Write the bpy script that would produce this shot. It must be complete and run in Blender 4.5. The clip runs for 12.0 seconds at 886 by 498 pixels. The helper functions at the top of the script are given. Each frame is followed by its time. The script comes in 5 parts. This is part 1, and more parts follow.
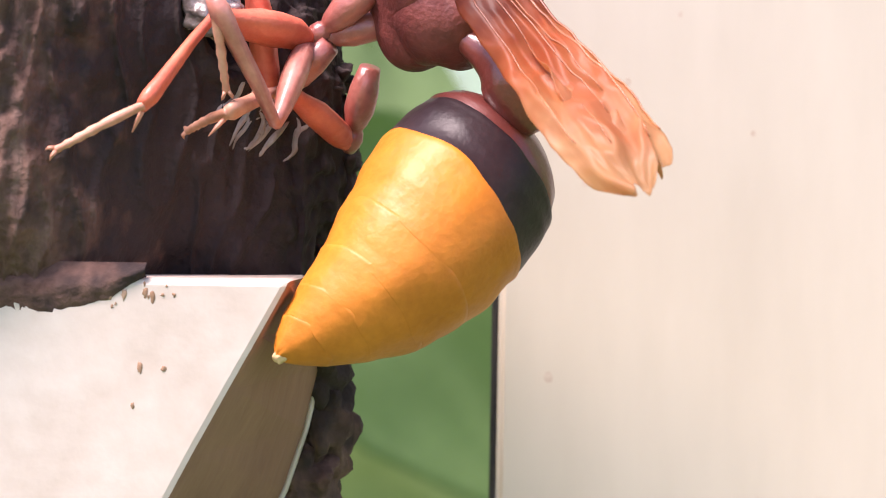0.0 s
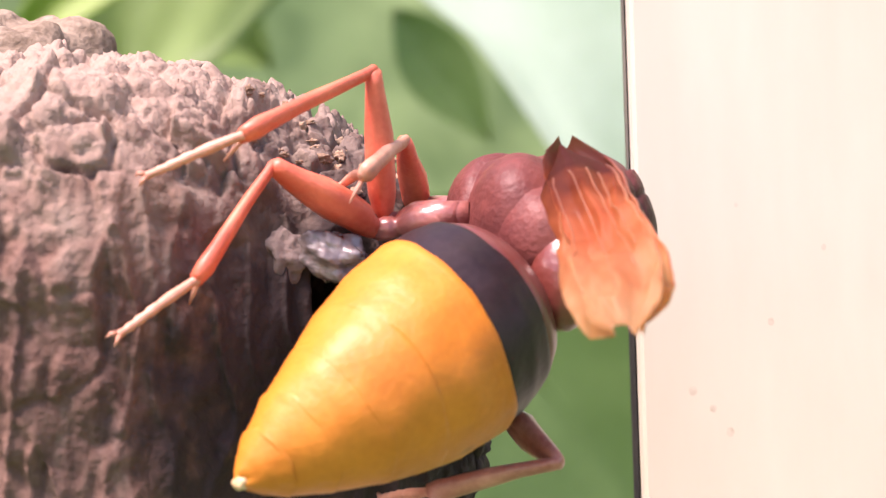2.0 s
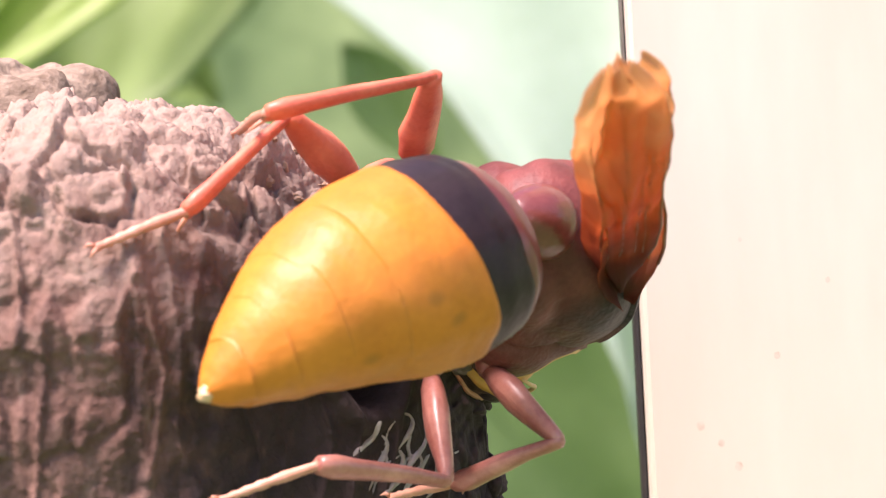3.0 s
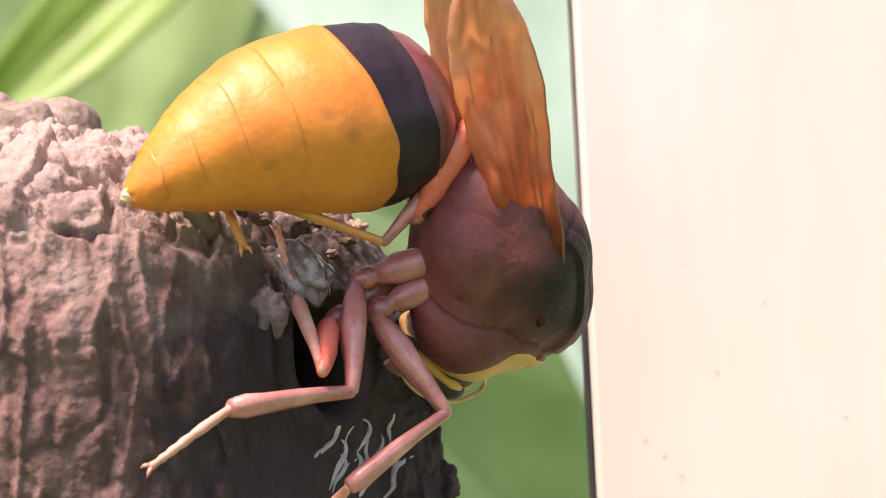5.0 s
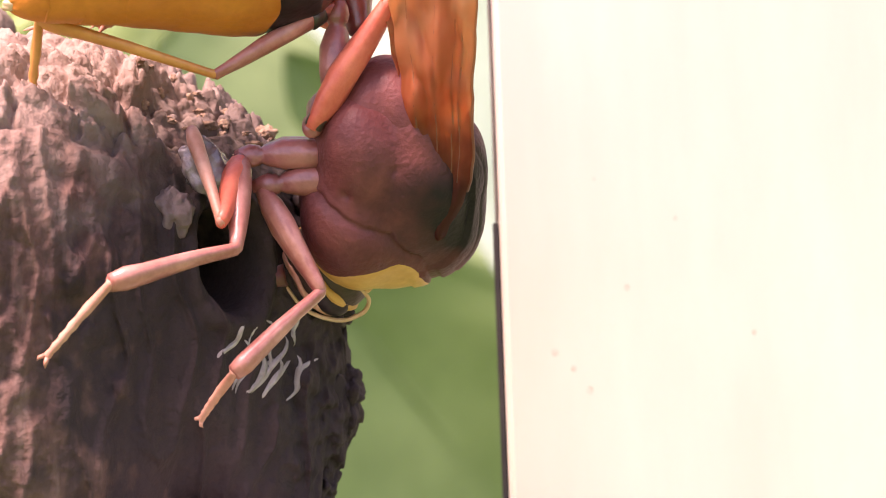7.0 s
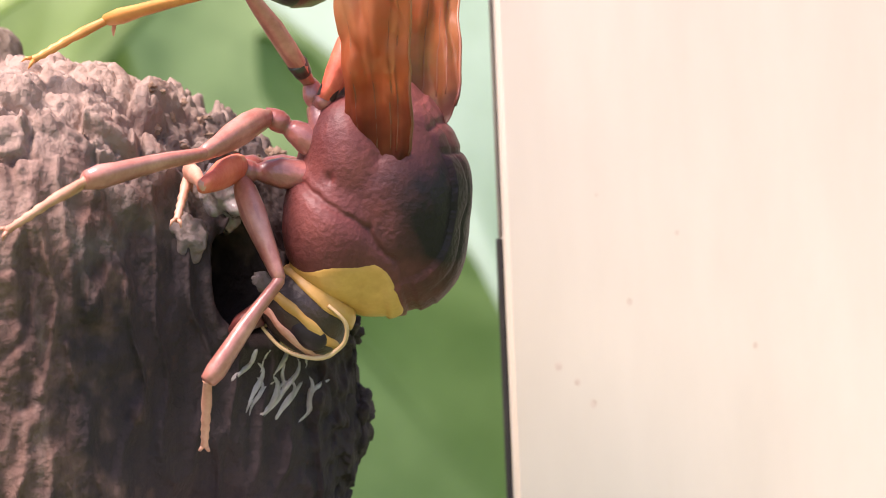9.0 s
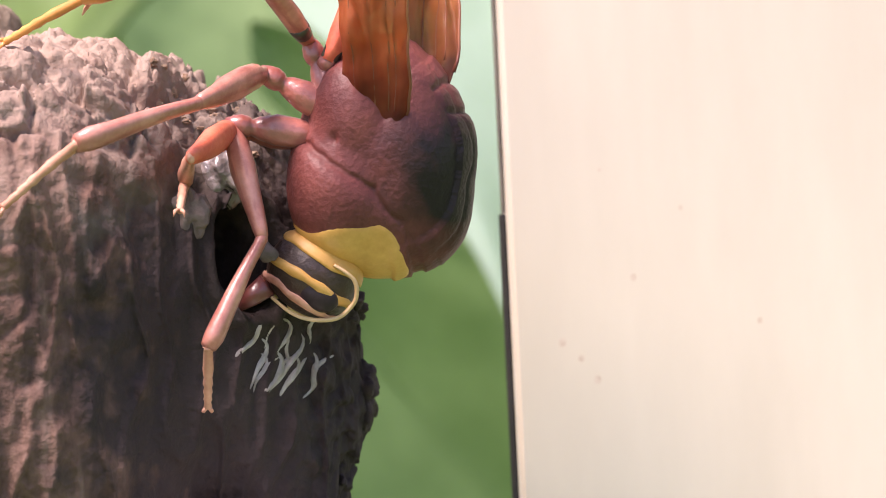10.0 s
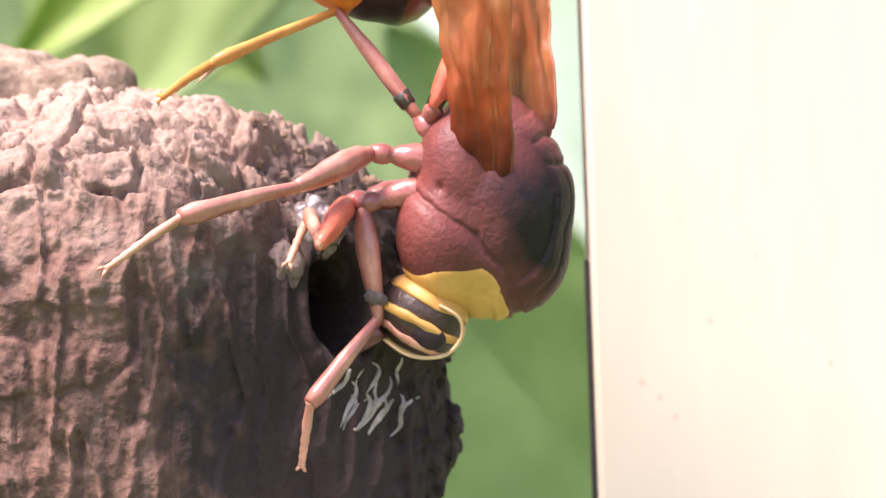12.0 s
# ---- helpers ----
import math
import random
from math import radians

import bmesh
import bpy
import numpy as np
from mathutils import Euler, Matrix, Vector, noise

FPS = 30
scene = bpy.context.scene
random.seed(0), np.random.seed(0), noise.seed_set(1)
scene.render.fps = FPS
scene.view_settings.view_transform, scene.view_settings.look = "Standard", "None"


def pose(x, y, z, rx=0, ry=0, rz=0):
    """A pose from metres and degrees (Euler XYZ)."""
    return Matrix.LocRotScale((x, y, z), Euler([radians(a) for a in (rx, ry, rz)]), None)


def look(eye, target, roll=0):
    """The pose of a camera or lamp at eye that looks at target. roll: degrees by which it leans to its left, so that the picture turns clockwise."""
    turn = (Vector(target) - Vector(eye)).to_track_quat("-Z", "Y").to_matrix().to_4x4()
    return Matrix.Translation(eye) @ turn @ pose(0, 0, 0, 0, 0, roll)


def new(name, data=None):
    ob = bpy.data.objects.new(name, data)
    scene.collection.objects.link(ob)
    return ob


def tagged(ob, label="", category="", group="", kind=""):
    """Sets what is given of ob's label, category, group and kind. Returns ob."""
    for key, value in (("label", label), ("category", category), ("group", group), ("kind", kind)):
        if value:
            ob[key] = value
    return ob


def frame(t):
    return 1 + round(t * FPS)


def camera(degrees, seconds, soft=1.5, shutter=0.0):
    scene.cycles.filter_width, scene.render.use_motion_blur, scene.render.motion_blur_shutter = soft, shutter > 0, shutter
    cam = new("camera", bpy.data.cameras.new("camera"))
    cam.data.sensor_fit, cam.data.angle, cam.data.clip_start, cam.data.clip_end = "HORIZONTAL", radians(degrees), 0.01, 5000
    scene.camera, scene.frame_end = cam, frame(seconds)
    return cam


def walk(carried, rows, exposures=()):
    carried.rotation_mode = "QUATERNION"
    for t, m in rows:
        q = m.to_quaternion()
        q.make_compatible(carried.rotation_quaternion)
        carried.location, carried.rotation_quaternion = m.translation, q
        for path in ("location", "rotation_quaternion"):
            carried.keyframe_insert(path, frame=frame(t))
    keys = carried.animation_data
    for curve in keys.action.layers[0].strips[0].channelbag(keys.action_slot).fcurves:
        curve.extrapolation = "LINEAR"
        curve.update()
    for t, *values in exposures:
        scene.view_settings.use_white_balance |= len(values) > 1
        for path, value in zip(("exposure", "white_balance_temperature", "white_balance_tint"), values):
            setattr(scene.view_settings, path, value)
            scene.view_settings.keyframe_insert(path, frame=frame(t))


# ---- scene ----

from mathutils.bvhtree import BVHTree


def mm(x, y, z, rx=0, ry=0, rz=0):
    """A pose from millimetres and degrees."""
    return pose(x * 0.001, y * 0.001, z * 0.001, rx, ry, rz)


# ------------------------------------------------------------------ camera
cam = camera(20, 12.0, soft=0.95)
PATH = [
    (0, mm(-2.21, -92.62, -6.37, 88.21, -0.90, -1.10)),
    (0.2, mm(-1.20, -92.99, -4.79, 88.98, -0.69, -0.42)),
    (0.5, mm(5.04, -92.30, -4.52, 90.01, 0.26, 3.01)),
    (0.7, mm(2.95, -92.01, -3.85, 90.68, 0.81, 2.88)),
    (1, mm(-0.18, -91.57, -2.85, 91.53, 1.47, 2.23)),
    (1.3, mm(-0.55, -89.42, -2.35, 90.74, 1.47, 1.81)),
    (1.5, mm(-0.79, -87.98, -2.01, 91.21, 1.91, 1.93)),
    (1.8, mm(-1.68, -86.62, 0.41, 90.84, 1.89, 1.67)),
    (2, mm(-2.28, -85.71, 2.03, 89.31, 1.93, 1.68)),
    (2.3, mm(-3.37, -85.66, 1.80, 89.03, 2.10, 1.72)),
    (2.5, mm(-4.09, -85.63, 1.65, 89.25, 2.33, 1.54)),
    (2.7, mm(-4.44, -85.71, 2.00, 89.69, 2.64, 1.29)),
    (3, mm(-4.97, -85.84, 2.52, 89.95, 3.01, 0.24)),
    (3.2, mm(-4.56, -86.16, 2.67, 90.23, 3.15, -0.03)),
    (4.8, mm(-3.63, -91.87, 0.92, 91.53, 2.86, 0.28)),
    (5, mm(-3.66, -92.40, 0.52, 91.54, 2.82, 0.09)),
    (5.2, mm(-3.44, -92.26, -0.22, 92.22, 2.38, -0.06)),
    (5.5, mm(-3.12, -92.05, -1.34, 90.81, 1.93, -0.02)),
    (5.7, mm(-3.08, -91.97, -0.95, 89.87, 1.71, -0.26)),
    (6, mm(-3.01, -91.86, -0.36, 90.17, 1.81, -0.46)),
    (6.5, mm(-3.36, -92.24, -1.60, 90.30, 1.82, -0.68)),
    (6.7, mm(-2.62, -92.53, -1.61, 90.56, 2.10, -0.70)),
    (7, mm(-1.52, -92.97, -1.62, 90.57, 2.09, -0.72)),
    (7.2, mm(-1.31, -92.99, -2.28, 90.55, 2.08, -1.15)),
    (8.8, mm(-3.26, -93.76, 0.49, 89.64, 2.27, -1.63)),
    (9, mm(-3.21, -94.00, 0.41, 89.85, 2.40, -1.55)),
    (9.3, mm(-2.44, -94.19, 1.14, 89.85, 2.38, -2.11)),
    (9.5, mm(-1.93, -94.32, 1.62, 89.29, 2.34, -1.82)),
    (10, mm(-3.66, -93.49, -0.22, 89.65, 2.75, -1.72)),
    (10.3, mm(-1.69, -93.41, -0.20, 89.36, 2.49, -1.35)),
    (10.5, mm(-0.38, -93.36, -0.18, 89.41, 2.24, -1.00)),
    (10.7, mm(-0.35, -94.18, 0.15, 89.55, 2.55, -0.31)),
    (11, mm(-0.30, -95.40, 0.65, 90.19, 2.59, 0.24)),
    (11.2, mm(0.74, -96.47, 0.66, 89.52, 2.51, -0.10)),
    (11.5, mm(2.31, -98.08, 0.67, 89.57, 2.32, 0.72)),
    (11.7, mm(0.66, -98.41, -0.87, 88.65, 1.98, 0.79)),
    (11.8, mm(-0.17, -98.58, -1.64, 88.96, 1.43, 1.14)),
    (12, mm(-1.23, -99.87, 2.24, 89.48, 2.07, 1.54)),
]
EXPOSURES = [(0, 0.91, 6750, 31), (0.3, 1.6, 6950, 33), (0.5, 1.38, 7200, 38), (0.7, 1.4, 7100, 36), (1, 1.25, 7050, 35), (1.5, 1.14, 6950, 33), (2, 1.05, 7000, 34), (2.5, 1.10, 7000, 34), (3.2, 1.10, 7000, 34), (5, 1.06, 6950, 32), (5.5, 1.15, 7100, 35), (6, 1.5, 7600, 50), (6.5, 1.26, 7600, 50), (7, 1.26, 7600, 50), (9, 0.98, 6900, 30), (9.5, 0.94, 6900, 30), (10, 0.96, 6900, 30), (10.5, 1.1, 6850, 28), (11, 1.05, 6900, 31), (11.8, 1.03, 6900, 30), (12, 1.27, 6950, 31)]
walk(cam, PATH, EXPOSURES)
cam.data.dof.use_dof = True
cam.data.dof.focus_distance = 0.0905
cam.data.dof.aperture_fstop = 130

# ------------------------------------------------------------------ light
world = bpy.data.worlds.new("sky")
scene.world = world
world.use_nodes = True
wt = world.node_tree
sky = wt.nodes.new("ShaderNodeTexSky")
sky.sky_type = "NISHITA"
sky.sun_disc = False
sky.sun_elevation = radians(61)
sky.sun_rotation = radians(225)
wt.nodes["Background"].inputs[1].default_value = 0.15
wt.links.new(sky.outputs[0], wt.nodes["Background"].inputs[0])

sun = new("sun", bpy.data.lights.new("sun", "SUN"))
sun.data.energy = 4.8
sun.data.angle = radians(24)
sun.data.color = (1.0, 0.93, 0.87)
sun.matrix_world = look((-0.37, -0.31, 0.876), (0, 0, 0))


# ------------------------------------------------------------------ materials
def material(name, dark, light, scale=900, rough=0.6, bump=0.3, bump_scale=2500, coat=0.0, sheen=0.0, stretch=(1, 1, 1),
             fine=0.25, transmit=0.0, spec=0.5):
    """Two-scale noise between two base colours, with fine relief. Scales are per metre."""
    m = bpy.data.materials.new(name)
    m.use_nodes = True
    nt = m.node_tree
    b = nt.nodes["Principled BSDF"]
    co = nt.nodes.new("ShaderNodeTexCoord")
    mp = nt.nodes.new("ShaderNodeMapping")
    mp.inputs["Scale"].default_value = stretch
    nt.links.new(co.outputs["Object"], mp.inputs[0])
    big = nt.nodes.new("ShaderNodeTexNoise")
    big.inputs["Scale"].default_value = scale
    big.inputs["Detail"].default_value = 5
    small = nt.nodes.new("ShaderNodeTexNoise")
    small.inputs["Scale"].default_value = bump_scale
    small.inputs["Detail"].default_value = 6
    for n in (big, small):
        nt.links.new(mp.outputs[0], n.inputs["Vector"])
    mixf = nt.nodes.new("ShaderNodeMix")
    mixf.inputs[0].default_value = fine
    nt.links.new(big.outputs[0], mixf.inputs[2])
    nt.links.new(small.outputs[0], mixf.inputs[3])
    ramp = nt.nodes.new("ShaderNodeValToRGB")
    ramp.color_ramp.elements[0].position = 0.34
    ramp.color_ramp.elements[0].color = (*dark, 1)
    ramp.color_ramp.elements[1].position = 0.66
    ramp.color_ramp.elements[1].color = (*light, 1)
    nt.links.new(mixf.outputs[0], ramp.inputs[0])
    nt.links.new(ramp.outputs[0], b.inputs["Base Color"])
    b.inputs["Roughness"].default_value = rough
    b.inputs["Specular IOR Level"].default_value = spec
    b.inputs["Coat Weight"].default_value = coat
    b.inputs["Coat Roughness"].default_value = 0.25
    b.inputs["Sheen Weight"].default_value = sheen
    bu = nt.nodes.new("ShaderNodeBump")
    bu.inputs["Strength"].default_value = bump
    bu.inputs["Distance"].default_value = 0.0002
    nt.links.new(small.outputs[0], bu.inputs["Height"])
    nt.links.new(bu.outputs[0], b.inputs["Normal"])
    if transmit:
        tr = nt.nodes.new("ShaderNodeBsdfTranslucent")
        nt.links.new(ramp.outputs[0], tr.inputs[0])
        ms = nt.nodes.new("ShaderNodeMixShader")
        ms.inputs[0].default_value = transmit
        nt.links.new(b.outputs[0], ms.inputs[1])
        nt.links.new(tr.outputs[0], ms.inputs[2])
        nt.links.new(ms.outputs[0], nt.nodes["Material Output"].inputs[0])
    return m


def patch(m, centre, radius, colour, soft=0.5, most=1.0):
    """A colour patch of its own shape round a point (metres) of the object's space."""
    nt = m.node_tree
    b = nt.nodes["Principled BSDF"]
    old = b.inputs["Base Color"].links[0].from_socket
    co = nt.nodes.new("ShaderNodeTexCoord")
    sub = nt.nodes.new("ShaderNodeVectorMath")
    sub.operation = "SUBTRACT"
    sub.inputs[1].default_value = centre
    nt.links.new(co.outputs["Object"], sub.inputs[0])
    div = nt.nodes.new("ShaderNodeVectorMath")
    div.operation = "DIVIDE"
    div.inputs[1].default_value = radius
    nt.links.new(sub.outputs[0], div.inputs[0])
    ln = nt.nodes.new("ShaderNodeVectorMath")
    ln.operation = "LENGTH"
    nt.links.new(div.outputs[0], ln.inputs[0])
    wob = nt.nodes.new("ShaderNodeTexNoise")
    wob.inputs["Scale"].default_value = 700
    nt.links.new(co.outputs["Object"], wob.inputs["Vector"])
    add = nt.nodes.new("ShaderNodeMath")
    add.operation = "ADD"
    nt.links.new(ln.outputs["Value"], add.inputs[0])
    nt.links.new(wob.outputs[0], add.inputs[1])
    rg = nt.nodes.new("ShaderNodeMapRange")
    rg.inputs[1].default_value = 1.5 + soft / 2
    rg.inputs[2].default_value = 1.5 - soft / 2
    rg.inputs[4].default_value = most
    nt.links.new(add.outputs[0], rg.inputs[0])
    mx = nt.nodes.new("ShaderNodeMix")
    mx.data_type = "RGBA"
    nt.links.new(rg.outputs[0], mx.inputs[0])
    nt.links.new(old, mx.inputs[6])
    mx.inputs[7].default_value = (*colour, 1)
    for ln_ in [q for q in nt.links if q.from_socket == old and q.to_node != mx]:
        nt.links.new(mx.outputs[2], ln_.to_socket)


def streaks(m, colour, scale, stretch, low=0.5, high=0.68, share=0.75):
    """Long stains of a second colour, drawn out along one axis."""
    nt = m.node_tree
    b = nt.nodes["Principled BSDF"]
    old = b.inputs["Base Color"].links[0].from_socket
    co = nt.nodes.new("ShaderNodeTexCoord")
    mp = nt.nodes.new("ShaderNodeMapping")
    mp.inputs["Scale"].default_value = stretch
    nt.links.new(co.outputs["Object"], mp.inputs[0])
    nz = nt.nodes.new("ShaderNodeTexNoise")
    nz.inputs["Scale"].default_value = scale
    nz.inputs["Detail"].default_value = 4
    nt.links.new(mp.outputs[0], nz.inputs["Vector"])
    rg = nt.nodes.new("ShaderNodeMapRange")
    rg.inputs[1].default_value, rg.inputs[2].default_value = low, high
    rg.inputs[4].default_value = share
    nt.links.new(nz.outputs[0], rg.inputs[0])
    mx = nt.nodes.new("ShaderNodeMix")
    mx.data_type = "RGBA"
    nt.links.new(rg.outputs[0], mx.inputs[0])
    nt.links.new(old, mx.inputs[6])
    mx.inputs[7].default_value = (*colour, 1)
    for ln_ in [q for q in nt.links if q.from_socket == old and q.to_node != mx]:
        nt.links.new(mx.outputs[2], ln_.to_socket)


MUD = material("mud", (0.082, 0.043, 0.033), (0.21, 0.122, 0.093), 420, 0.9, 0.9, 2600, fine=0.45, spec=0.25)
streaks(MUD, (0.06, 0.036, 0.031), 1100, (1, 1, 0.14), 0.5, 0.66, 0.55)
streaks(MUD, (0.29, 0.19, 0.155), 1500, (1, 1, 0.2), 0.56, 0.72, 0.45)
# Dark wet mud round the mouth, with some of that face's shade painted in.
patch(MUD, (-0.0042, 0.002, -0.0042), (0.0108, 0.018, 0.0133), (0.034, 0.026, 0.026), 0.3, 0.9)
# Paler crest: the sunlight on the nest's top is painted into the mud.
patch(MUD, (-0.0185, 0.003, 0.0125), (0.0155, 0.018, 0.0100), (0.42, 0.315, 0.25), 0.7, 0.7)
OLD_MUD = material("old_mud", (0.15, 0.108, 0.075), (0.42, 0.33, 0.25), 420, 0.92, 0.9, 2600, fine=0.4, spec=0.2)
PALE_MUD = material("pale_mud", (0.24, 0.2, 0.185), (0.55, 0.5, 0.46), 700, 0.85, 0.6, 3000)
WET_MUD = material("wet_mud", (0.09, 0.07, 0.066), (0.3, 0.25, 0.235), 900, 0.12, 1.0, 1900, coat=1.0)
DRY_CRUMB = material("dry_crumb", (0.2, 0.12, 0.075), (0.4, 0.28, 0.19), 700, 0.9, 0.6, 3000)
RIDGE_MUD = material("ridge_mud", (0.085, 0.062, 0.055), (0.22, 0.165, 0.145), 500, 0.85, 0.8, 2600, fine=0.45)
CREAM = material("cream_paint", (0.56, 0.49, 0.395), (0.635, 0.56, 0.46), 150, 0.55, 0.06, 900, stretch=(1, 1, 0.25), fine=0.2)
WHITE = material("white_paint", (0.56, 0.475, 0.395), (0.68, 0.61, 0.535), 160, 0.6, 0.15, 1200, fine=0.35)
GREY_WOOD = material("grey_wood", (0.22, 0.105, 0.065), (0.32, 0.165, 0.105), 350, 0.8, 0.35, 2200, stretch=(1, 1, 0.3))
# Black and grey for the post's side edge: its shade is put into these colours.
DARK_EDGE_SHADE = material("dark_edge_shade", (0.012, 0.01, 0.01), (0.03, 0.024, 0.02), 300, 0.7, 0.1)
GREY_EDGE_SHADE = material("grey_edge_shade", (0.09, 0.08, 0.065), (0.19, 0.165, 0.13), 300, 0.7, 0.1)
BROWN_WOOD = material("brown_wood", (0.1, 0.05, 0.03), (0.2, 0.11, 0.07), 200, 0.7, 0.2, 900, stretch=(1, 1, 0.2))
FLECK = material("mud_fleck", (0.28, 0.16, 0.09), (0.45, 0.3, 0.2), 900, 0.85, 0.3)
STAIN = material("stain", (0.48, 0.36, 0.27), (0.6, 0.5, 0.41), 2500, 0.7, 0.0)
YELLOW = material("yellow_cuticle", (0.52, 0.15, 0.01), (0.69, 0.228, 0.02), 330, 0.5, 0.16, 3500, coat=0.0, fine=0.3)
for spot in ((0.0052, 0.0034, 0.0007), (0.0081, 0.0025, 0.0004), (0.0058, 0.003, 0.0016), (0.0062, 0.0022, -0.0024)):
    patch(YELLOW, spot, (0.00026, 0.0006, 0.0002), (0.42, 0.14, 0.012), 1.0)
BLACK = material("black_cuticle", (0.016, 0.009, 0.011), (0.036, 0.022, 0.025), 500, 0.42, 0.12, 4000, coat=0.0, spec=0.25)
MAROON = material("maroon_cuticle", (0.1, 0.022, 0.018), (0.18, 0.045, 0.036), 420, 0.4, 0.12, 9000, coat=0.45)
HEAD_BROWN = material("dark_head", (0.03, 0.015, 0.01), (0.07, 0.035, 0.024), 600, 0.45, 0.3, 5000)
SHINY = material("shiny_waist", (0.13, 0.025, 0.02), (0.22, 0.055, 0.042), 500, 0.3, 0.15, 6000, coat=0.7)
THORAX = material("thorax_cuticle", (0.115, 0.027, 0.024), (0.23, 0.064, 0.053), 480, 0.54, 0.3, 5000, coat=0.04, spec=0.32)
streaks(THORAX, (0.085, 0.024, 0.022), 900, (0.5, 1, 1), 0.48, 0.7, 0.6)
patch(THORAX, (0.0006, -0.0016, 0.0029), (0.0028, 0.0037, 0.0027), (0.011, 0.005, 0.006), 0.9)
RED_LEG = material("red_leg", (0.6, 0.09, 0.05), (0.8, 0.2, 0.11), 600, 0.48, 0.2, 4500, coat=0.15)
PINK_LEG = material("pink_leg", (0.35, 0.098, 0.07), (0.59, 0.255, 0.195), 700, 0.4, 0.15, 4500, coat=0.5)
streaks(PINK_LEG, (0.3, 0.085, 0.065), 2600, (0.12, 1, 1), 0.5, 0.64, 0.7)
COXA = material("coxa_cuticle", (0.22, 0.055, 0.043), (0.44, 0.15, 0.12), 700, 0.35, 0.3, 3500, coat=0.7)
PALE_LEG = material("pale_leg", (0.46, 0.18, 0.11), (0.68, 0.36, 0.25), 700, 0.5, 0.15, 4500, coat=0.1)
CREAM_LIMB = material("cream_limb", (0.5, 0.3, 0.13), (0.72, 0.5, 0.28), 700, 0.45, 0.15, 4500)
DARK_JOINT = material("dark_joint", (0.02, 0.016, 0.012), (0.06, 0.05, 0.035), 700, 0.35, 0.15, 4500, coat=0.3)
ORANGE = material("orange_cuticle", (0.5, 0.18, 0.04), (0.72, 0.34, 0.09), 600, 0.4, 0.1, 4000)
FACE_YELLOW = material("face_yellow", (0.5, 0.25, 0.05), (0.68, 0.37, 0.1), 700, 0.45, 0.1, 4000)
WING = material("amber_wing", (0.6, 0.36, 0.19), (0.84, 0.6, 0.38), 700, 0.45, 0.2, 2500, coat=0.1, stretch=(0.08, 1, 1),
                transmit=0.68)
VEIN = material("wing_vein", (0.32, 0.1, 0.04), (0.5, 0.19, 0.075), 600, 0.4, 0.1, 3000)
patch(VEIN, (0, 0, 0), (0.005, 0.01, 0.01), (0.14, 0.035, 0.022), 1.3)


def see_through(m, share):
    """Lets a share of the light pass straight through a thin membrane."""
    nt = m.node_tree
    out = nt.nodes["Material Output"]
    old = out.inputs[0].links[0].from_socket
    clear = nt.nodes.new("ShaderNodeBsdfTransparent")
    clear.inputs[0].default_value = (0.97, 0.78, 0.52, 1)
    mix = nt.nodes.new("ShaderNodeMixShader")
    co = nt.nodes.new("ShaderNodeTexCoord")
    spots = nt.nodes.new("ShaderNodeTexNoise")
    spots.inputs["Scale"].default_value = 420
    nt.links.new(co.outputs["Object"], spots.inputs["Vector"])
    rg = nt.nodes.new("ShaderNodeMapRange")
    rg.inputs[1].default_value, rg.inputs[2].default_value = 0.4, 0.7
    rg.inputs[3].default_value, rg.inputs[4].default_value = share * 0.7, min(1, share * 1.5)
    nt.links.new(spots.outputs[0], rg.inputs[0])
    nt.links.new(rg.outputs[0], mix.inputs[0])
    nt.links.new(old, mix.inputs[1])
    nt.links.new(clear.outputs[0], mix.inputs[2])
    nt.links.new(mix.outputs[0], out.inputs[0])


streaks(WING, (0.45, 0.13, 0.04), 1100, (0.09, 1, 1), 0.5, 0.72, 0.3)
patch(WING, (0, 0, 0), (0.0088, 0.01, 0.01), (0.79, 0.37, 0.155), 1.3)
patch(WING, (0, 0, 0), (0.0066, 0.01, 0.01), (0.6, 0.14, 0.055), 1.2)
patch(WING, (0, 0, 0), (0.0036, 0.01, 0.01), (0.17, 0.042, 0.03), 0.9)
see_through(WING, 0.22)
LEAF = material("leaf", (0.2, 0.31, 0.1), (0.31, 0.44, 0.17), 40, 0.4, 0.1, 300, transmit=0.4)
PALE_LEAF = material("pale_leaf", (0.36, 0.5, 0.35), (0.46, 0.6, 0.47), 30, 0.3, 0.1, 300, transmit=0.35)
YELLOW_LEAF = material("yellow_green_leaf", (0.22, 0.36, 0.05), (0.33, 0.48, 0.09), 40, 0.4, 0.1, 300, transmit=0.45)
# A darker copy of LEAF, with the shade among the leaves in its colour.
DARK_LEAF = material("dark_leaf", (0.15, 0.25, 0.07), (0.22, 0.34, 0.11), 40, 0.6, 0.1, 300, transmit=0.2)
GRASS = material("grass", (0.05, 0.1, 0.025), (0.1, 0.18, 0.05), 30, 0.9, 0.3, 300)
FAR_GREEN = material("far_green", (0.13, 0.21, 0.085), (0.37, 0.49, 0.23), 14, 0.9, 0.1, 60)


# ------------------------------------------------------------------ mesh helpers
def link(name, bm, material_, parent=None, label="", smooth=True):
    """Links a bmesh in millimetres as ONE mesh object."""
    for v in bm.verts:
        v.co *= 0.001
    me = bpy.data.meshes.new(name)
    bmesh.ops.recalc_face_normals(bm, faces=bm.faces)
    bm.to_mesh(me)
    bm.free()
    if smooth:
        me.polygons.foreach_set("use_smooth", [True] * len(me.polygons))
    me.materials.append(material_)
    ob = new(name, me)
    if parent:
        ob.parent = parent
    if label:
        tagged(ob, label)
    return ob


part = link


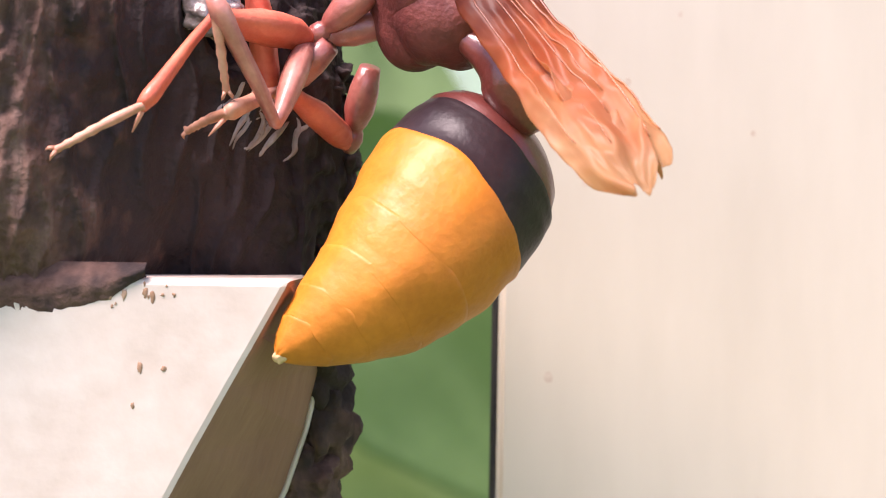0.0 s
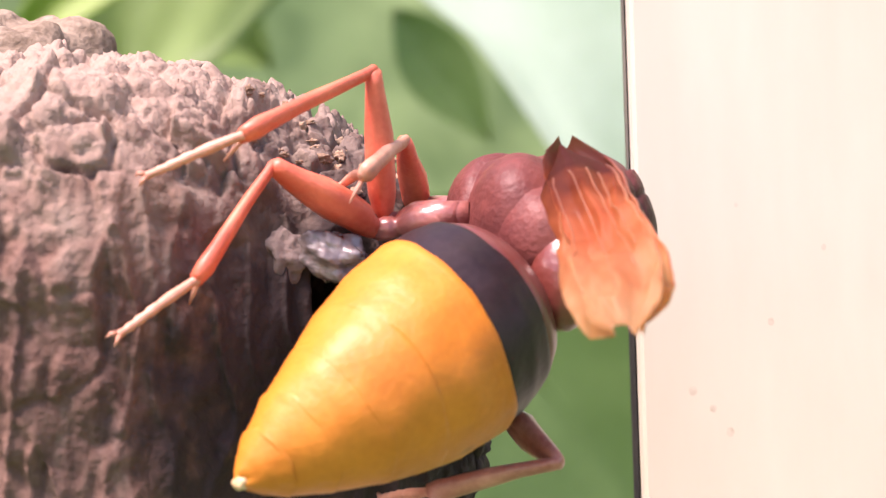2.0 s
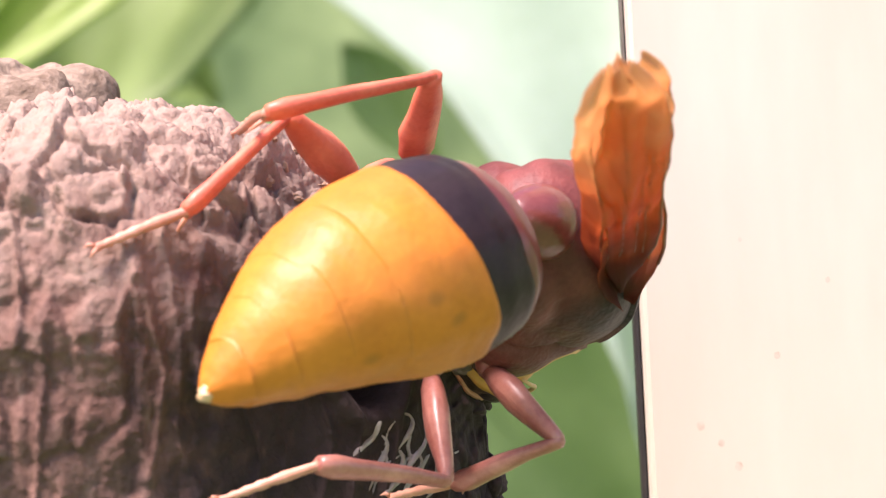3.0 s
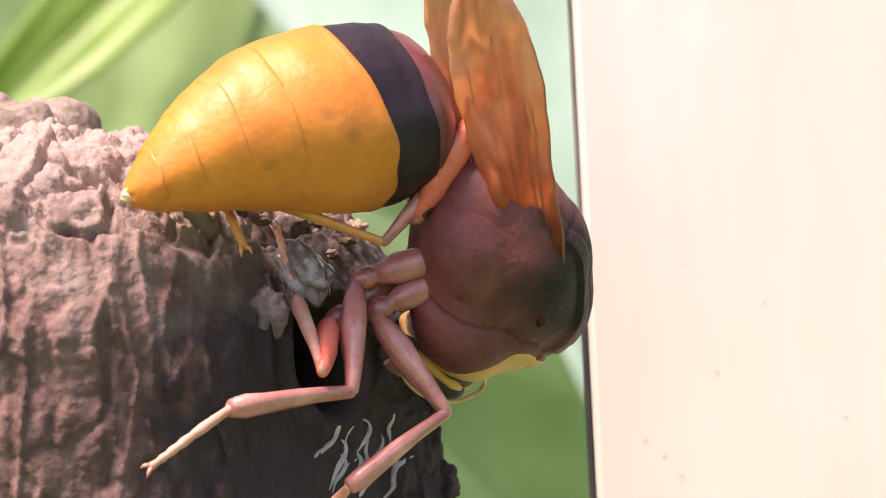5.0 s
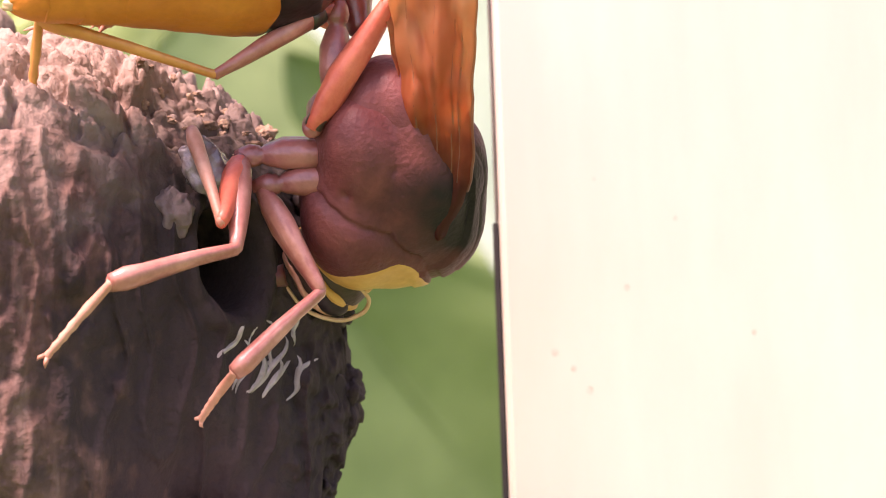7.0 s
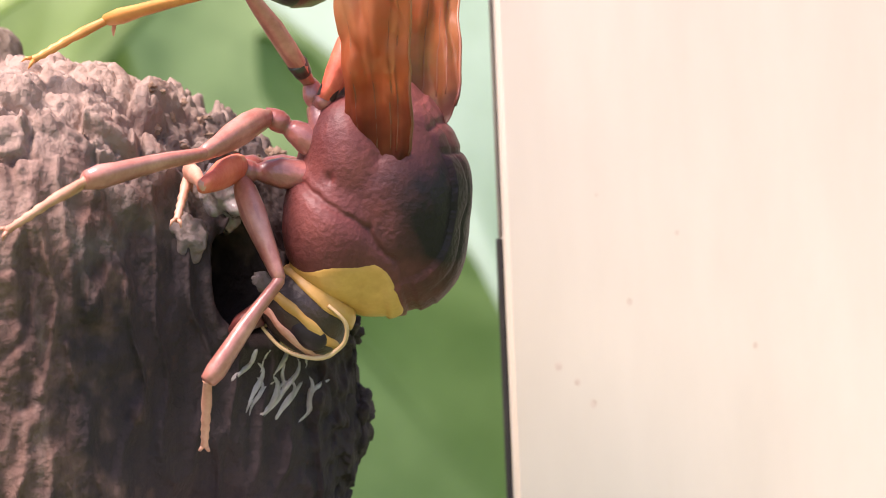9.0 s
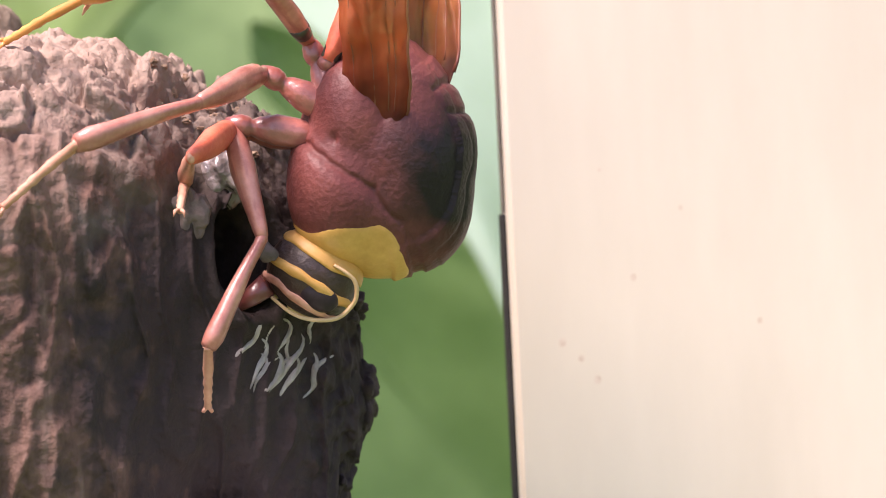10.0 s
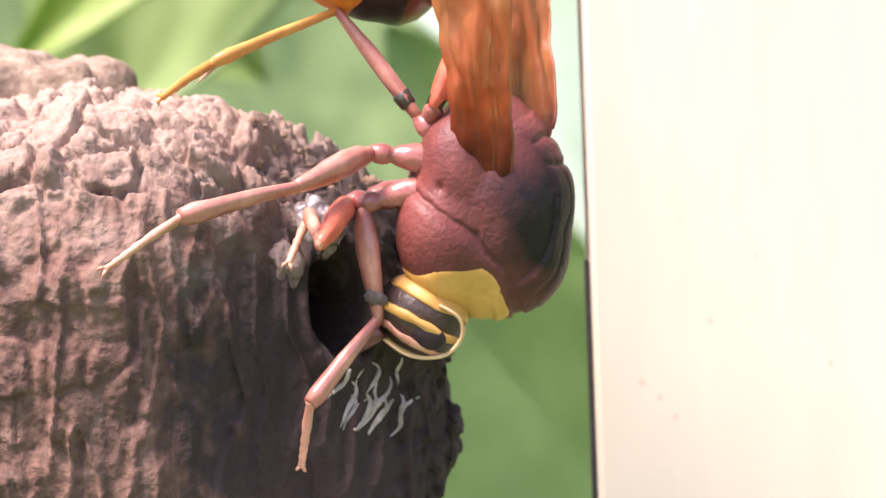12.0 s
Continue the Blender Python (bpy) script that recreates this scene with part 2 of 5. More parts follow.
def blob(centre=(0, 0, 0), radii=(1, 1, 1), power=2.0, rough=0.0, freq=0.5, seg=28, rings=18, seed=0, pits=0.0):
    bm = bmesh.new()
    bmesh.ops.create_uvsphere(bm, u_segments=seg, v_segments=rings, radius=1)
    for v in bm.verts:
        p = v.co
        n = (abs(p.x) ** power + abs(p.y) ** power + abs(p.z) ** power) ** (-1 / power)
        q = p * n
        k = 1 + rough * noise.noise(Vector(p) / freq + Vector((seed, 3.1 * seed, 0)))
        if pits:
            k += pits * (noise.noise(Vector(p) / 0.2 + Vector((seed, 5, 0))) + 0.6 * noise.noise(Vector(p) / 0.09))
        v.co = Vector((centre[0] + q.x * radii[0] * k, centre[1] + q.y * radii[1] * k, centre[2] + q.z * radii[2] * k))
    return bm


def tube(points, radii, sides=8, bm=None):
    """A round tube through points with a radius at each."""
    bm = bm or bmesh.new()
    pts = [Vector(p) for p in points]
    rings = []
    for i, p in enumerate(pts):
        d = (pts[min(i + 1, len(pts) - 1)] - pts[max(i - 1, 0)]).normalized()
        a = d.orthogonal().normalized() if i == 0 else (rings_a - d * rings_a.dot(d)).normalized()
        rings_a = a
        b = d.cross(a)
        r = radii[i]
        rings.append([bm.verts.new(p + (a * math.cos(k * math.tau / sides) + b * math.sin(k * math.tau / sides)) * r)
                      for k in range(sides)])
    for r0, r1 in zip(rings, rings[1:]):
        for k in range(sides):
            bm.faces.new((r0[k], r0[(k + 1) % sides], r1[(k + 1) % sides], r1[k]))
    bm.faces.new(rings[0][::-1])
    bm.faces.new(rings[-1])
    return bm


def lathe(profile, sides=40, squash=1.0):
    """A solid turned round the x axis from (x, radius) pairs."""
    bm = bmesh.new()
    rings = []
    for x, r in profile:
        rings.append([bm.verts.new((x, r * math.cos(k * math.tau / sides), r * squash * math.sin(k * math.tau / sides)))
                      for k in range(sides)])
    for r0, r1 in zip(rings, rings[1:]):
        for k in range(sides):
            bm.faces.new((r0[k], r0[(k + 1) % sides], r1[(k + 1) % sides], r1[k]))
    bm.faces.new(rings[0][::-1])
    bm.faces.new(rings[-1])
    return bm


def smooth_line(points, steps):
    """A curve through points, with so many steps from each to the next."""
    pts = [Vector(p) for p in points]
    out = []
    for i in range(len(pts) - 1):
        a, b, c, d = pts[max(i - 1, 0)], pts[i], pts[i + 1], pts[min(i + 2, len(pts) - 1)]
        for k in range(steps):
            u = k / steps
            out.append(0.5 * (2 * b + (c - a) * u + (2 * a - 5 * b + 4 * c - d) * u * u + (3 * b - a - 3 * c + d) * u ** 3))
    return out + [pts[-1]]


def along(x, table):
    """Smooth reading of a table of (x, values...)."""
    for a, b in zip(table, table[1:]):
        if a[0] <= x <= b[0]:
            k = (x - a[0]) / (b[0] - a[0])
            return [u + (v - u) * k for u, v in zip(a[1:], b[1:])]
    return list(table[0][1:]) if x < table[0][0] else list(table[-1][1:])


# ------------------------------------------------------------------ ground and distance
def make_ground():
    bm = bmesh.new()
    bmesh.ops.create_grid(bm, x_segments=120, y_segments=120, size=40000)
    for v in bm.verts:
        v.co.z = -300 + 8 * noise.noise(v.co / 900) - 1
    tagged(link("ground", bm, GRASS), "green grassy ground below the nest", "ground", kind="structure")


def make_backdrop():
    bm = bmesh.new()
    n = 64
    rows = []
    for j in range(15):
        rows.append([bm.verts.new(((1000 + 60 * noise.noise((i * 0.7, j * 0.9, 7))) * math.cos(a), (1000 + 60 * noise.noise((i * 0.7, j * 0.9, 7))) * math.sin(a),
                                   -310 + 70 * j)) for i in range(n + 1) for a in [math.pi * (0.02 + 0.96 * i / n)]])
    for r0, r1 in zip(rows, rows[1:]):
        for i in range(n):
            bm.faces.new((r0[i], r0[i + 1], r1[i + 1], r1[i]))
    tagged(link("backdrop", bm, FAR_GREEN), "blurred green foliage in the distance", "foliage", kind="structure")


make_ground()
make_backdrop()


BROAD = [(0, 0.01), (0.05, 0.25), (0.15, 0.6), (0.3, 0.93), (0.45, 1), (0.6, 0.87), (0.75, 0.6), (0.9, 0.26), (1, 0.01)]
DRIP = [(0, 0.02), (0.1, 0.55), (0.28, 1), (0.42, 0.98), (0.54, 0.76), (0.65, 0.44), (0.74, 0.29), (0.84, 0.14), (0.92, 0.06), (0.97, 0.05), (0.99, 0.03), (1, 0.005)]


def make_leaf(m, mat, length, width, label, shape=BROAD):
    """A leaf with a folded midrib, lying along +x from its stalk."""
    bm = bmesh.new()
    nx, ny = 48, 16
    grid = []
    for i in range(nx + 1):
        u = i / nx
        half = width / 2 * along(u, shape)[0]
        row = []
        for j in range(ny + 1):
            w = 2 * j / ny - 1
            row.append(bm.verts.new((length * u, half * w, 0.12 * width * abs(w) - 0.15 * length * u * u + 0.03 * width * noise.noise((u * 4, j * 0.45, length)))))
        grid.append(row)
    for i in range(nx):
        for j in range(ny):
            bm.faces.new((grid[i][j], grid[i + 1][j], grid[i + 1][j + 1], grid[i][j + 1]))
    ex = bmesh.ops.extrude_face_region(bm, geom=bm.faces[:])
    for v in [g for g in ex["geom"] if isinstance(g, bmesh.types.BMVert)]:
        v.co.z += 0.35
    ob = tagged(link("leaf", bm, mat), label, "leaf", group="leaves behind the nest")
    ob.matrix_world = m
    rib = [(length * k / 10, 0, -0.15 * length * (k / 10) ** 2 - 0.2) for k in range(11)]
    part("midrib", tube(rib, [1.1 - 0.09 * k for k in range(11)], 6), mat, ob)
    return ob


make_leaf(mm(11, 262, 112, 90, 84, -8) @ Matrix.Rotation(radians(-24), 4, "Y"), PALE_LEAF, 148, 96, "pale mint green leaf with a narrow drip tip behind the wasp", DRIP)
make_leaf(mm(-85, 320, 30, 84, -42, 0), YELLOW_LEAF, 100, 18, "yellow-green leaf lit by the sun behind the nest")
make_leaf(mm(-70, 340, 20, 86, -75, 0), LEAF, 110, 60, "broad mid-green leaf standing behind the nest")
make_leaf(mm(-40, 420, -20, 80, 35, 0), LEAF, 130, 70, "mid-green leaf drooping low behind the nest")
make_leaf(mm(-22, 345, 38, 82, 55, 0), DARK_LEAF, 28, 13, "leaf by the pale leaf, its shade put into a dark green")
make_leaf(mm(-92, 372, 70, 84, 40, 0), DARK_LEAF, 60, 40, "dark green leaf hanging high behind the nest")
make_leaf(mm(-25, 395, 5, 80, 52, 0), DARK_LEAF, 105, 62, "leaf low behind the nest, its shade put into a dark green")


# ------------------------------------------------------------------ post, ledge and frame
def box(x0, x1, y0, y1, z0, z1, bevel=0.0, cuts=0):
    bm = bmesh.new()
    bmesh.ops.create_cube(bm, size=1)
    for v in bm.verts:
        v.co = Vector(((x0 + x1) / 2 + v.co.x * (x1 - x0), (y0 + y1) / 2 + v.co.y * (y1 - y0), (z0 + z1) / 2 + v.co.z * (z1 - z0)))
    if bevel:
        bmesh.ops.bevel(bm, geom=bm.edges[:], offset=bevel, segments=3, affect="EDGES")
    return bm


def make_post():
    post = tagged(link("wooden_post", box(2.25, 19.9, 14, 17, -300, 120, 0.35), CREAM, smooth=False),
                  "cream-painted upright wooden post beside the nest", "post")
    # Added strips paint the side edge's shade: black low down, grey above.
    part("edge_strip", box(2.06, 2.36, 14.35, 15.6, -300, 0.5, 0.05), DARK_EDGE_SHADE, post, "post's shaded side edge, painted as a thin black strip", smooth=False)
    part("edge_strip", box(2.17, 2.36, 14.35, 15.6, 0.504, 120, 0.05), GREY_EDGE_SHADE, post, "post's upper side edge, its lighter shade painted as a grey strip", smooth=False)
    for x, z, r, s in [(4.47, -5.12, 0.16, 1), (5.25, -5.85, 0.13, 2), (7.64, -2.48, 0.13, 3), (4.45, -15.1, 0.2, 4), (5.9, -6.8, 0.16, 5),
                       (13.0, -4.6, 0.11, 6), (9.8, 0.4, 0.1, 7), (6.4, 2.2, 0.08, 8)]:
        bm = bmesh.new()
        rim = [(x + r * (1 + 0.4 * noise.noise((k * 1.3, s, 0))) * math.cos(k * 0.5236), z + 1.2 * r * (1 + 0.4 * noise.noise((k * 1.1, s, 5))) * math.sin(k * 0.5236))
               for k in range(12)]
        top = [bm.verts.new((u, 13.995, w)) for u, w in rim]
        low = [bm.verts.new((u, 14.0, w)) for u, w in rim]
        bm.faces.new(top)
        for k in range(12):
            bm.faces.new((top[k], top[(k + 1) % 12], low[(k + 1) % 12], low[k]))
        part("speck", bm, STAIN, post, smooth=False)
    return post


make_post()


def make_ledge():
    bm = bmesh.new()
    front = [(-60, -10.2), (-5.65, -10.2), (-6.75, -12.2), (-7.75, -14.0), (-9.0, -16.3), (-10.2, -18.6), (-13.2, -24), (-60, -24)]
    back = [(-60, -10.2), (-5.35, -10.4), (-5.2, -12.2), (-4.95, -14.0), (-5.45, -16.3), (-6.2, -18.6), (-8.6, -24), (-60, -24)]
    f = [bm.verts.new((x, -6.45, z)) for x, z in front]
    b = [bm.verts.new((x, 3.0, z)) for x, z in back]
    bm.faces.new(f)
    bm.faces.new(b[::-1])
    ends = []
    for i in range(8):
        j = (i + 1) % 8
        face = bm.faces.new((f[i], b[i], b[j], f[j]))
        if 0 < i < 6:
            ends.append(face)
    for face in ends:
        face.material_index = 1
    ob = link("ledge_board", bm, WHITE, smooth=False)
    ob.data.materials.append(GREY_WOOD)
    be = ob.modifiers.new("worn edges", "BEVEL")
    be.width, be.segments = 0.00025, 2
    tagged(ob, "white-painted board with a bare cut end under the nest", "board")
    part("paint_lip", tube([(x, 3.0, z) for x, z in back[1:7]], [0.05, 0.1, 0.12, 0.12, 0.12, 0.1], 8), WHITE, ob, "pale rim of old paint")
    rng = random.Random(3)
    for k in range(14):
        x, r = rng.uniform(-12.6, -9.6), rng.uniform(0.035, 0.1)
        z = -10.4 - rng.uniform(0.0, 0.6) - 0.25 * max(0, -11 - x) if k < 11 else rng.uniform(-16, -12)
        part("mud_fleck", blob((x, -6.45, z), (r, 0.03, r * rng.uniform(0.7, 2.2)), 2, 0.7, 0.6, 14, 9, k), FLECK, ob)
    return ob


make_ledge()


def make_frame():
    side = link("window_1", box(-75, -60, -8, 20, -300, 6, 1.0), CREAM, smooth=False)
    tagged(side, "cream-painted window side that carries the board", "window frame", kind="structure")
    jamb = link("door_1", box(24, 60, 40, 60, -300, 120, 1.0), BROWN_WOOD, smooth=False)
    tagged(jamb, "dark brown wooden jamb behind the post", "jamb", kind="structure")


make_frame()


# ------------------------------------------------------------------ mud nest
NEST = [  # x, top, bottom, front, back
    (-36, 0, -6, 2, 8), (-34, 5, -11, -3, 14), (-28, 7, -11.5, -6, 17), (-22, 7.7, -11.5, -8.2, 18), (-18, 8.2, -11.4, -8.2, 18),
    (-15, 7.9, -11.2, -7.4, 17), (-13, 7.4, -10.9, -5.8, 16), (-10, 6.4, -12.5, -2.6, 15), (-7.6, 5.0, -14, -0.6, 13), (-6.2, 3.8, -14.6, 0.6, 12),
    (-5.6, 2.8, -14.0, 1.2, 11), (-5.1, 1.9, -11.0, 1.8, 10), (-4.7, 0.8, -9.4, 2.4, 9), (-4.3, -1.0, -8.6, 3.0, 8.5), (-4.0, -4.8, -7.9, 3.6, 8), (-3.75, -5.6, -7.2, 4.4, 7)]
MOUTH = Vector((-7.8, -0.8, -0.7))
INWARD = Vector((-0.62, 0.78, 0.05)).normalized()


def clods(p):
    """Broken clods of mud: each cell has a height and a lean of its own, with sharp clefts between."""
    tall = 0.0
    for size, share, shift in ((1.9, 0.85, 0.0), (0.85, 0.32, 7.0), (0.36, 0.12, 3.0)):
        far, near = noise.voronoi(p / size + Vector((shift, 40, 0)))
        q = near[0]
        lean = Vector((noise.noise(q * 3.7), noise.noise(q * 3.7 + Vector((5, 0, 0))), noise.noise(q * 3.7 + Vector((0, 5, 0)))))
        cleft = min(1.0, (far[1] - far[0]) * 5)
        tall += share * (cleft * (0.55 + 0.9 * noise.noise(q * 2.9) + 1.1 * lean.dot(p / size + Vector((shift, 40, 0)) - q)))
    return tall + 0.08 * noise.noise(p / 0.2)


def make_nest():
    bm = bmesh.new()
    nx, na = 400, 640
    rings = []
    for i in range(nx + 1):
        u = i / nx
        x = -36 + 32.25 * (1 - (1 - u) ** 1.5)
        top, bot, fr, bk = along(x, NEST)
        cz, cy, rz, ry = (top + bot) / 2, (fr + bk) / 2, (top - bot) / 2, (bk - fr) / 2
        ring = []
        for k in range(na):
            a = math.tau * k / na
            c, s = math.cos(a), math.sin(a)
            e = 2.7 + (5.5 * max(0, -s) * min(1, max(0, (-10.5 - x) / 2.5)))
            n = (abs(c) ** e + abs(s) ** e) ** (-1 / e)
            p = Vector((x, cy + ry * c * n, cz + rz * s * n))
            out = Vector((0.25 * max(0, (x + 14) / 10), c, s)).normalized()
            lump = 0.7 * noise.noise(p / 3.1) + 0.45 * noise.noise(p / 1.3 + Vector((9, 0, 0)))
            edge = 3.4 + 1.3 * noise.noise(Vector((x / 2.2, 3, p.y / 3))) + 0.5 * noise.noise(p / 0.8)
            crumb = min(1.0, max(0.0, (p.z - edge) / 1.2))
            bare = min(1.0, max(0.0, (-13.2 - x + 1.2 * noise.noise(p / 2)) / 2.5))
            ragged = min(1.0, max(0.0, (x + 7.7) / 2.5))
            p += out * (lump * (0.4 + 0.45 * crumb) + clods(p) * (0.1 + 0.9 * crumb + 0.2 * bare * (1 - crumb)) - 0.5 * crumb)
            p += out * ragged * (0.5 * noise.noise(p / 0.9) + 0.22 * noise.noise(p / 0.35))
            wet = math.sqrt(((x + 4.2) / 10.8) ** 2 + ((p.y - 2) / 18) ** 2 + ((p.z + 4.2) / 13.3) ** 2) + 0.25 * noise.noise(p / 1.5)
            p -= out * 0.5 * min(1, max(0, (1.0 - wet) * 8))
            if s < 0.55:
                lie = Vector((x * 0.9 + 0.5 * noise.noise(Vector((x * 0.4, 1, p.z * 0.35))), 5, p.z * 0.16))
                drip = 1 - abs(noise.noise(lie)) * 3.2
                p += out * (0.34 * max(0, drip) ** 2 + 0.12 * noise.noise(Vector((x * 2.6, 9, p.z * 0.35))) + 0.05 * noise.noise(p / 0.3))
            d = p - MOUTH
            deep = d.dot(INWARD)
            ridge = (d - INWARD * deep)
            ridge = math.hypot(ridge.z / 2.15, (ridge - Vector((0, 0, ridge.z))).length / 1.5)
            if ridge < 1 and p.y < 6:
                p += INWARD * 5.0 * min(1, (1 - ridge) * 4)
            elif ridge < 1.45 and p.y < 6:
                p -= INWARD * 0.35 * math.sin(math.pi * (ridge - 1) / 0.45)
            ring.append(bm.verts.new(p))
        rings.append(ring)
    for r0, r1 in zip(rings, rings[1:]):
        for k in range(na):
            bm.faces.new((r0[k], r0[(k + 1) % na], r1[(k + 1) % na], r1[k]))
    bm.faces.new(rings[0][::-1])
    bm.faces.new(rings[-1])
    foot = bmesh.new()
    rows = []
    for i in range(161):
        x = -36 + 25.3 * i / 160
        low = -11.75 + 0.35 * noise.noise((x * 0.6, 2, 0)) + 0.14 * noise.noise((x * 2.3, 5, 0)) + 1.5 * max(0, (x + 13) / 2.3) ** 1.5
        rows.append([foot.verts.new((x, -5.9 - (0.75 + 0.12 * noise.noise((x * 1.1, v, 0))) * min(1, v / 3.5) * math.sqrt(max(0, 1 - (v / 10) ** 3)) - 0.05 * noise.noise((x * 4, v, 3)),
                                     -9.7 + (low + 9.7) * v / 10)) for v in range(11)])
    for r0, r1 in zip(rows, rows[1:]):
        for v in range(10):
            foot.faces.new((r0[v], r1[v], r1[v + 1], r0[v + 1]))
    skin = BVHTree.FromBMesh(bm)

    def front(x, z):
        hit = skin.ray_cast(Vector((x, -40, z)), Vector((0, 1, 0)))[0]
        return hit.y if hit else 4.0

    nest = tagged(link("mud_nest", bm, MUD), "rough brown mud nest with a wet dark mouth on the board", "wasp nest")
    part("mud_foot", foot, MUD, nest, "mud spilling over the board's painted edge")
    cell = blob((-23.0, 11, 5.3), (5.6, 6, 5.0), 2.6, 0.16, 0.3, 160, 110, 4)
    for v in cell.verts:
        v.co += (v.co - Vector((-23.0, 11, 5.3))).normalized() * (0.3 * clods(v.co * 0.7) + 0.5 * noise.noise(v.co / 2.2))
    part("old_cell", cell, OLD_MUD, nest, "older dry mud cell with a pale crest")
    part("lip_lump", blob((-10.1, front(-10.1, 1.0) + 0.05, 1.0), (0.72, 0.55, 0.85), 2.2, 0.45, 0.6, 48, 32, 7, 0.08), RIDGE_MUD, nest, "pale lump of dry mud at the mouth")
    for x, y, z, r, sd in [(-5.45, 4, -14, 1.5, 1), (-5.25, 4.5, -16, 1.6, 2), (-5.6, 4.5, -18, 1.5, 3), (-5.9, 5, -20, 1.7, 4), (-6.6, 5, -22, 1.6, 6)]:
        part("mud_skirt", blob((x, y, z), (r, 1.5, r * 1.2), 2.2, 0.5, 0.4, 36, 24, sd), MUD, nest)
    for x, y, z, rx, rz, sd in [(-4.35, 4.6, -6.3, 0.8, 1.2, 31), (-4.6, 4.2, -2.9, 0.75, 0.6, 32), (-5.3, 4.5, -9.6, 0.6, 0.9, 33), (-5.5, 4.0, 0.6, 0.8, 1.0, 34)]:
        part("rim_lump", blob((x, y, z), (rx, 1.2, rz), 2.2, 0.7, 0.5, 64, 44, sd, 0.1), MUD, nest)
    rng = random.Random(8)
    for k in range(26):
        x = rng.uniform(-11.5, -6.4)
        z = 7.2 - 0.62 * (x + 11.5) - rng.uniform(0.2, 2.0)
        r = rng.uniform(0.08, 0.24)
        part("crumb", blob((x, front(x, z) + 0.3 * r, z), (r * rng.uniform(0.8, 1.9), r, r * rng.uniform(0.6, 1.2)), 2.2, 0.9, 0.45, 20, 14, k, 0.1), DRY_CRUMB, nest)
    rng = random.Random(5)
    for k in range(11):
        x0, z0 = -8.0 + 0.24 * k + rng.uniform(-0.2, 0.2), -3.0 - 0.65 * ((k * 5) % 3) - rng.uniform(0, 0.4)
        long = 0.9 + 0.45 * ((k * 7) % 3) + rng.uniform(0, 0.3)
        hook = rng.choice((-0.35, -0.2, 0.25))
        lean, bow = rng.uniform(0.3, 0.75), rng.uniform(0.06, 0.2)
        fat = rng.uniform(0.5, 1.1)
        for fork in range(2 if k % 3 == 1 else 1):
            pts, fats = [], []
            for i in range(13):
                u = i / 12
                x = x0 + hook * max(0, 1 - u / 0.25) ** 2 * (1 - 2.4 * fork) - lean * long * u ** 1.4 + bow * math.sin(5 * u + k)
                z = z0 - long * (u + 0.12 * fork * (1 - u)) + 0.12 * max(0, 1 - u / 0.25)
                pts.append((x, front(x, z) + 0.05, z))
                fats.append(fat * (0.02 + 0.11 * math.sin(math.pi * u ** 0.8) ** 0.7 + 0.05 * noise.noise((4 * u, k, fork))))
            part("mud_curl", tube(pts, [max(0.02, f) for f in fats], 8), PALE_MUD, nest, "pale dried mud ridge")
    return nest


make_nest()


def make_pellet():
    """The lump of wet mud that the wasp works into the lip of the mouth."""
    bm = blob((0, 0, 0), (1.05, 0.75, 0.72), 2.2, 0.4, 0.6, 64, 44, 11, 0.05)
    for v in bm.verts:
        v.co += v.co.normalized() * 0.16 * clods(v.co * 1.4 + Vector((3, 0, 0)))
    return tagged(link("mud_pellet", bm, WET_MUD), "wet glossy grey pellet of mud at the nest mouth", "mud pellet")


PELLET = make_pellet()


# ------------------------------------------------------------------ wasp
def gaster_radius(x):
    return along(x, [(0, 0.1), (0.05, 0.85), (0.25, 1.7), (0.5, 2.25), (1.0, 2.82), (1.8, 3.28), (2.8, 3.48), (4.0, 3.53), (5.4, 3.4), (7.0, 3.05), (8.6, 2.5), (10, 1.9),
                     (11.2, 1.25), (11.9, 0.75), (12.25, 0.4), (12.4, 0.14)])[0]


def gaster_arch(x):
    """How far the abdomen's middle rises over the line from base to tip: a flat belly and an arched back."""
    return along(x, [(-0.4, 0), (2, 0.1), (4, 0.32), (6, 0.66), (7.5, 0.82), (9, 0.8), (10.5, 0.52), (11.5, 0.25), (12.5, 0)])[0]


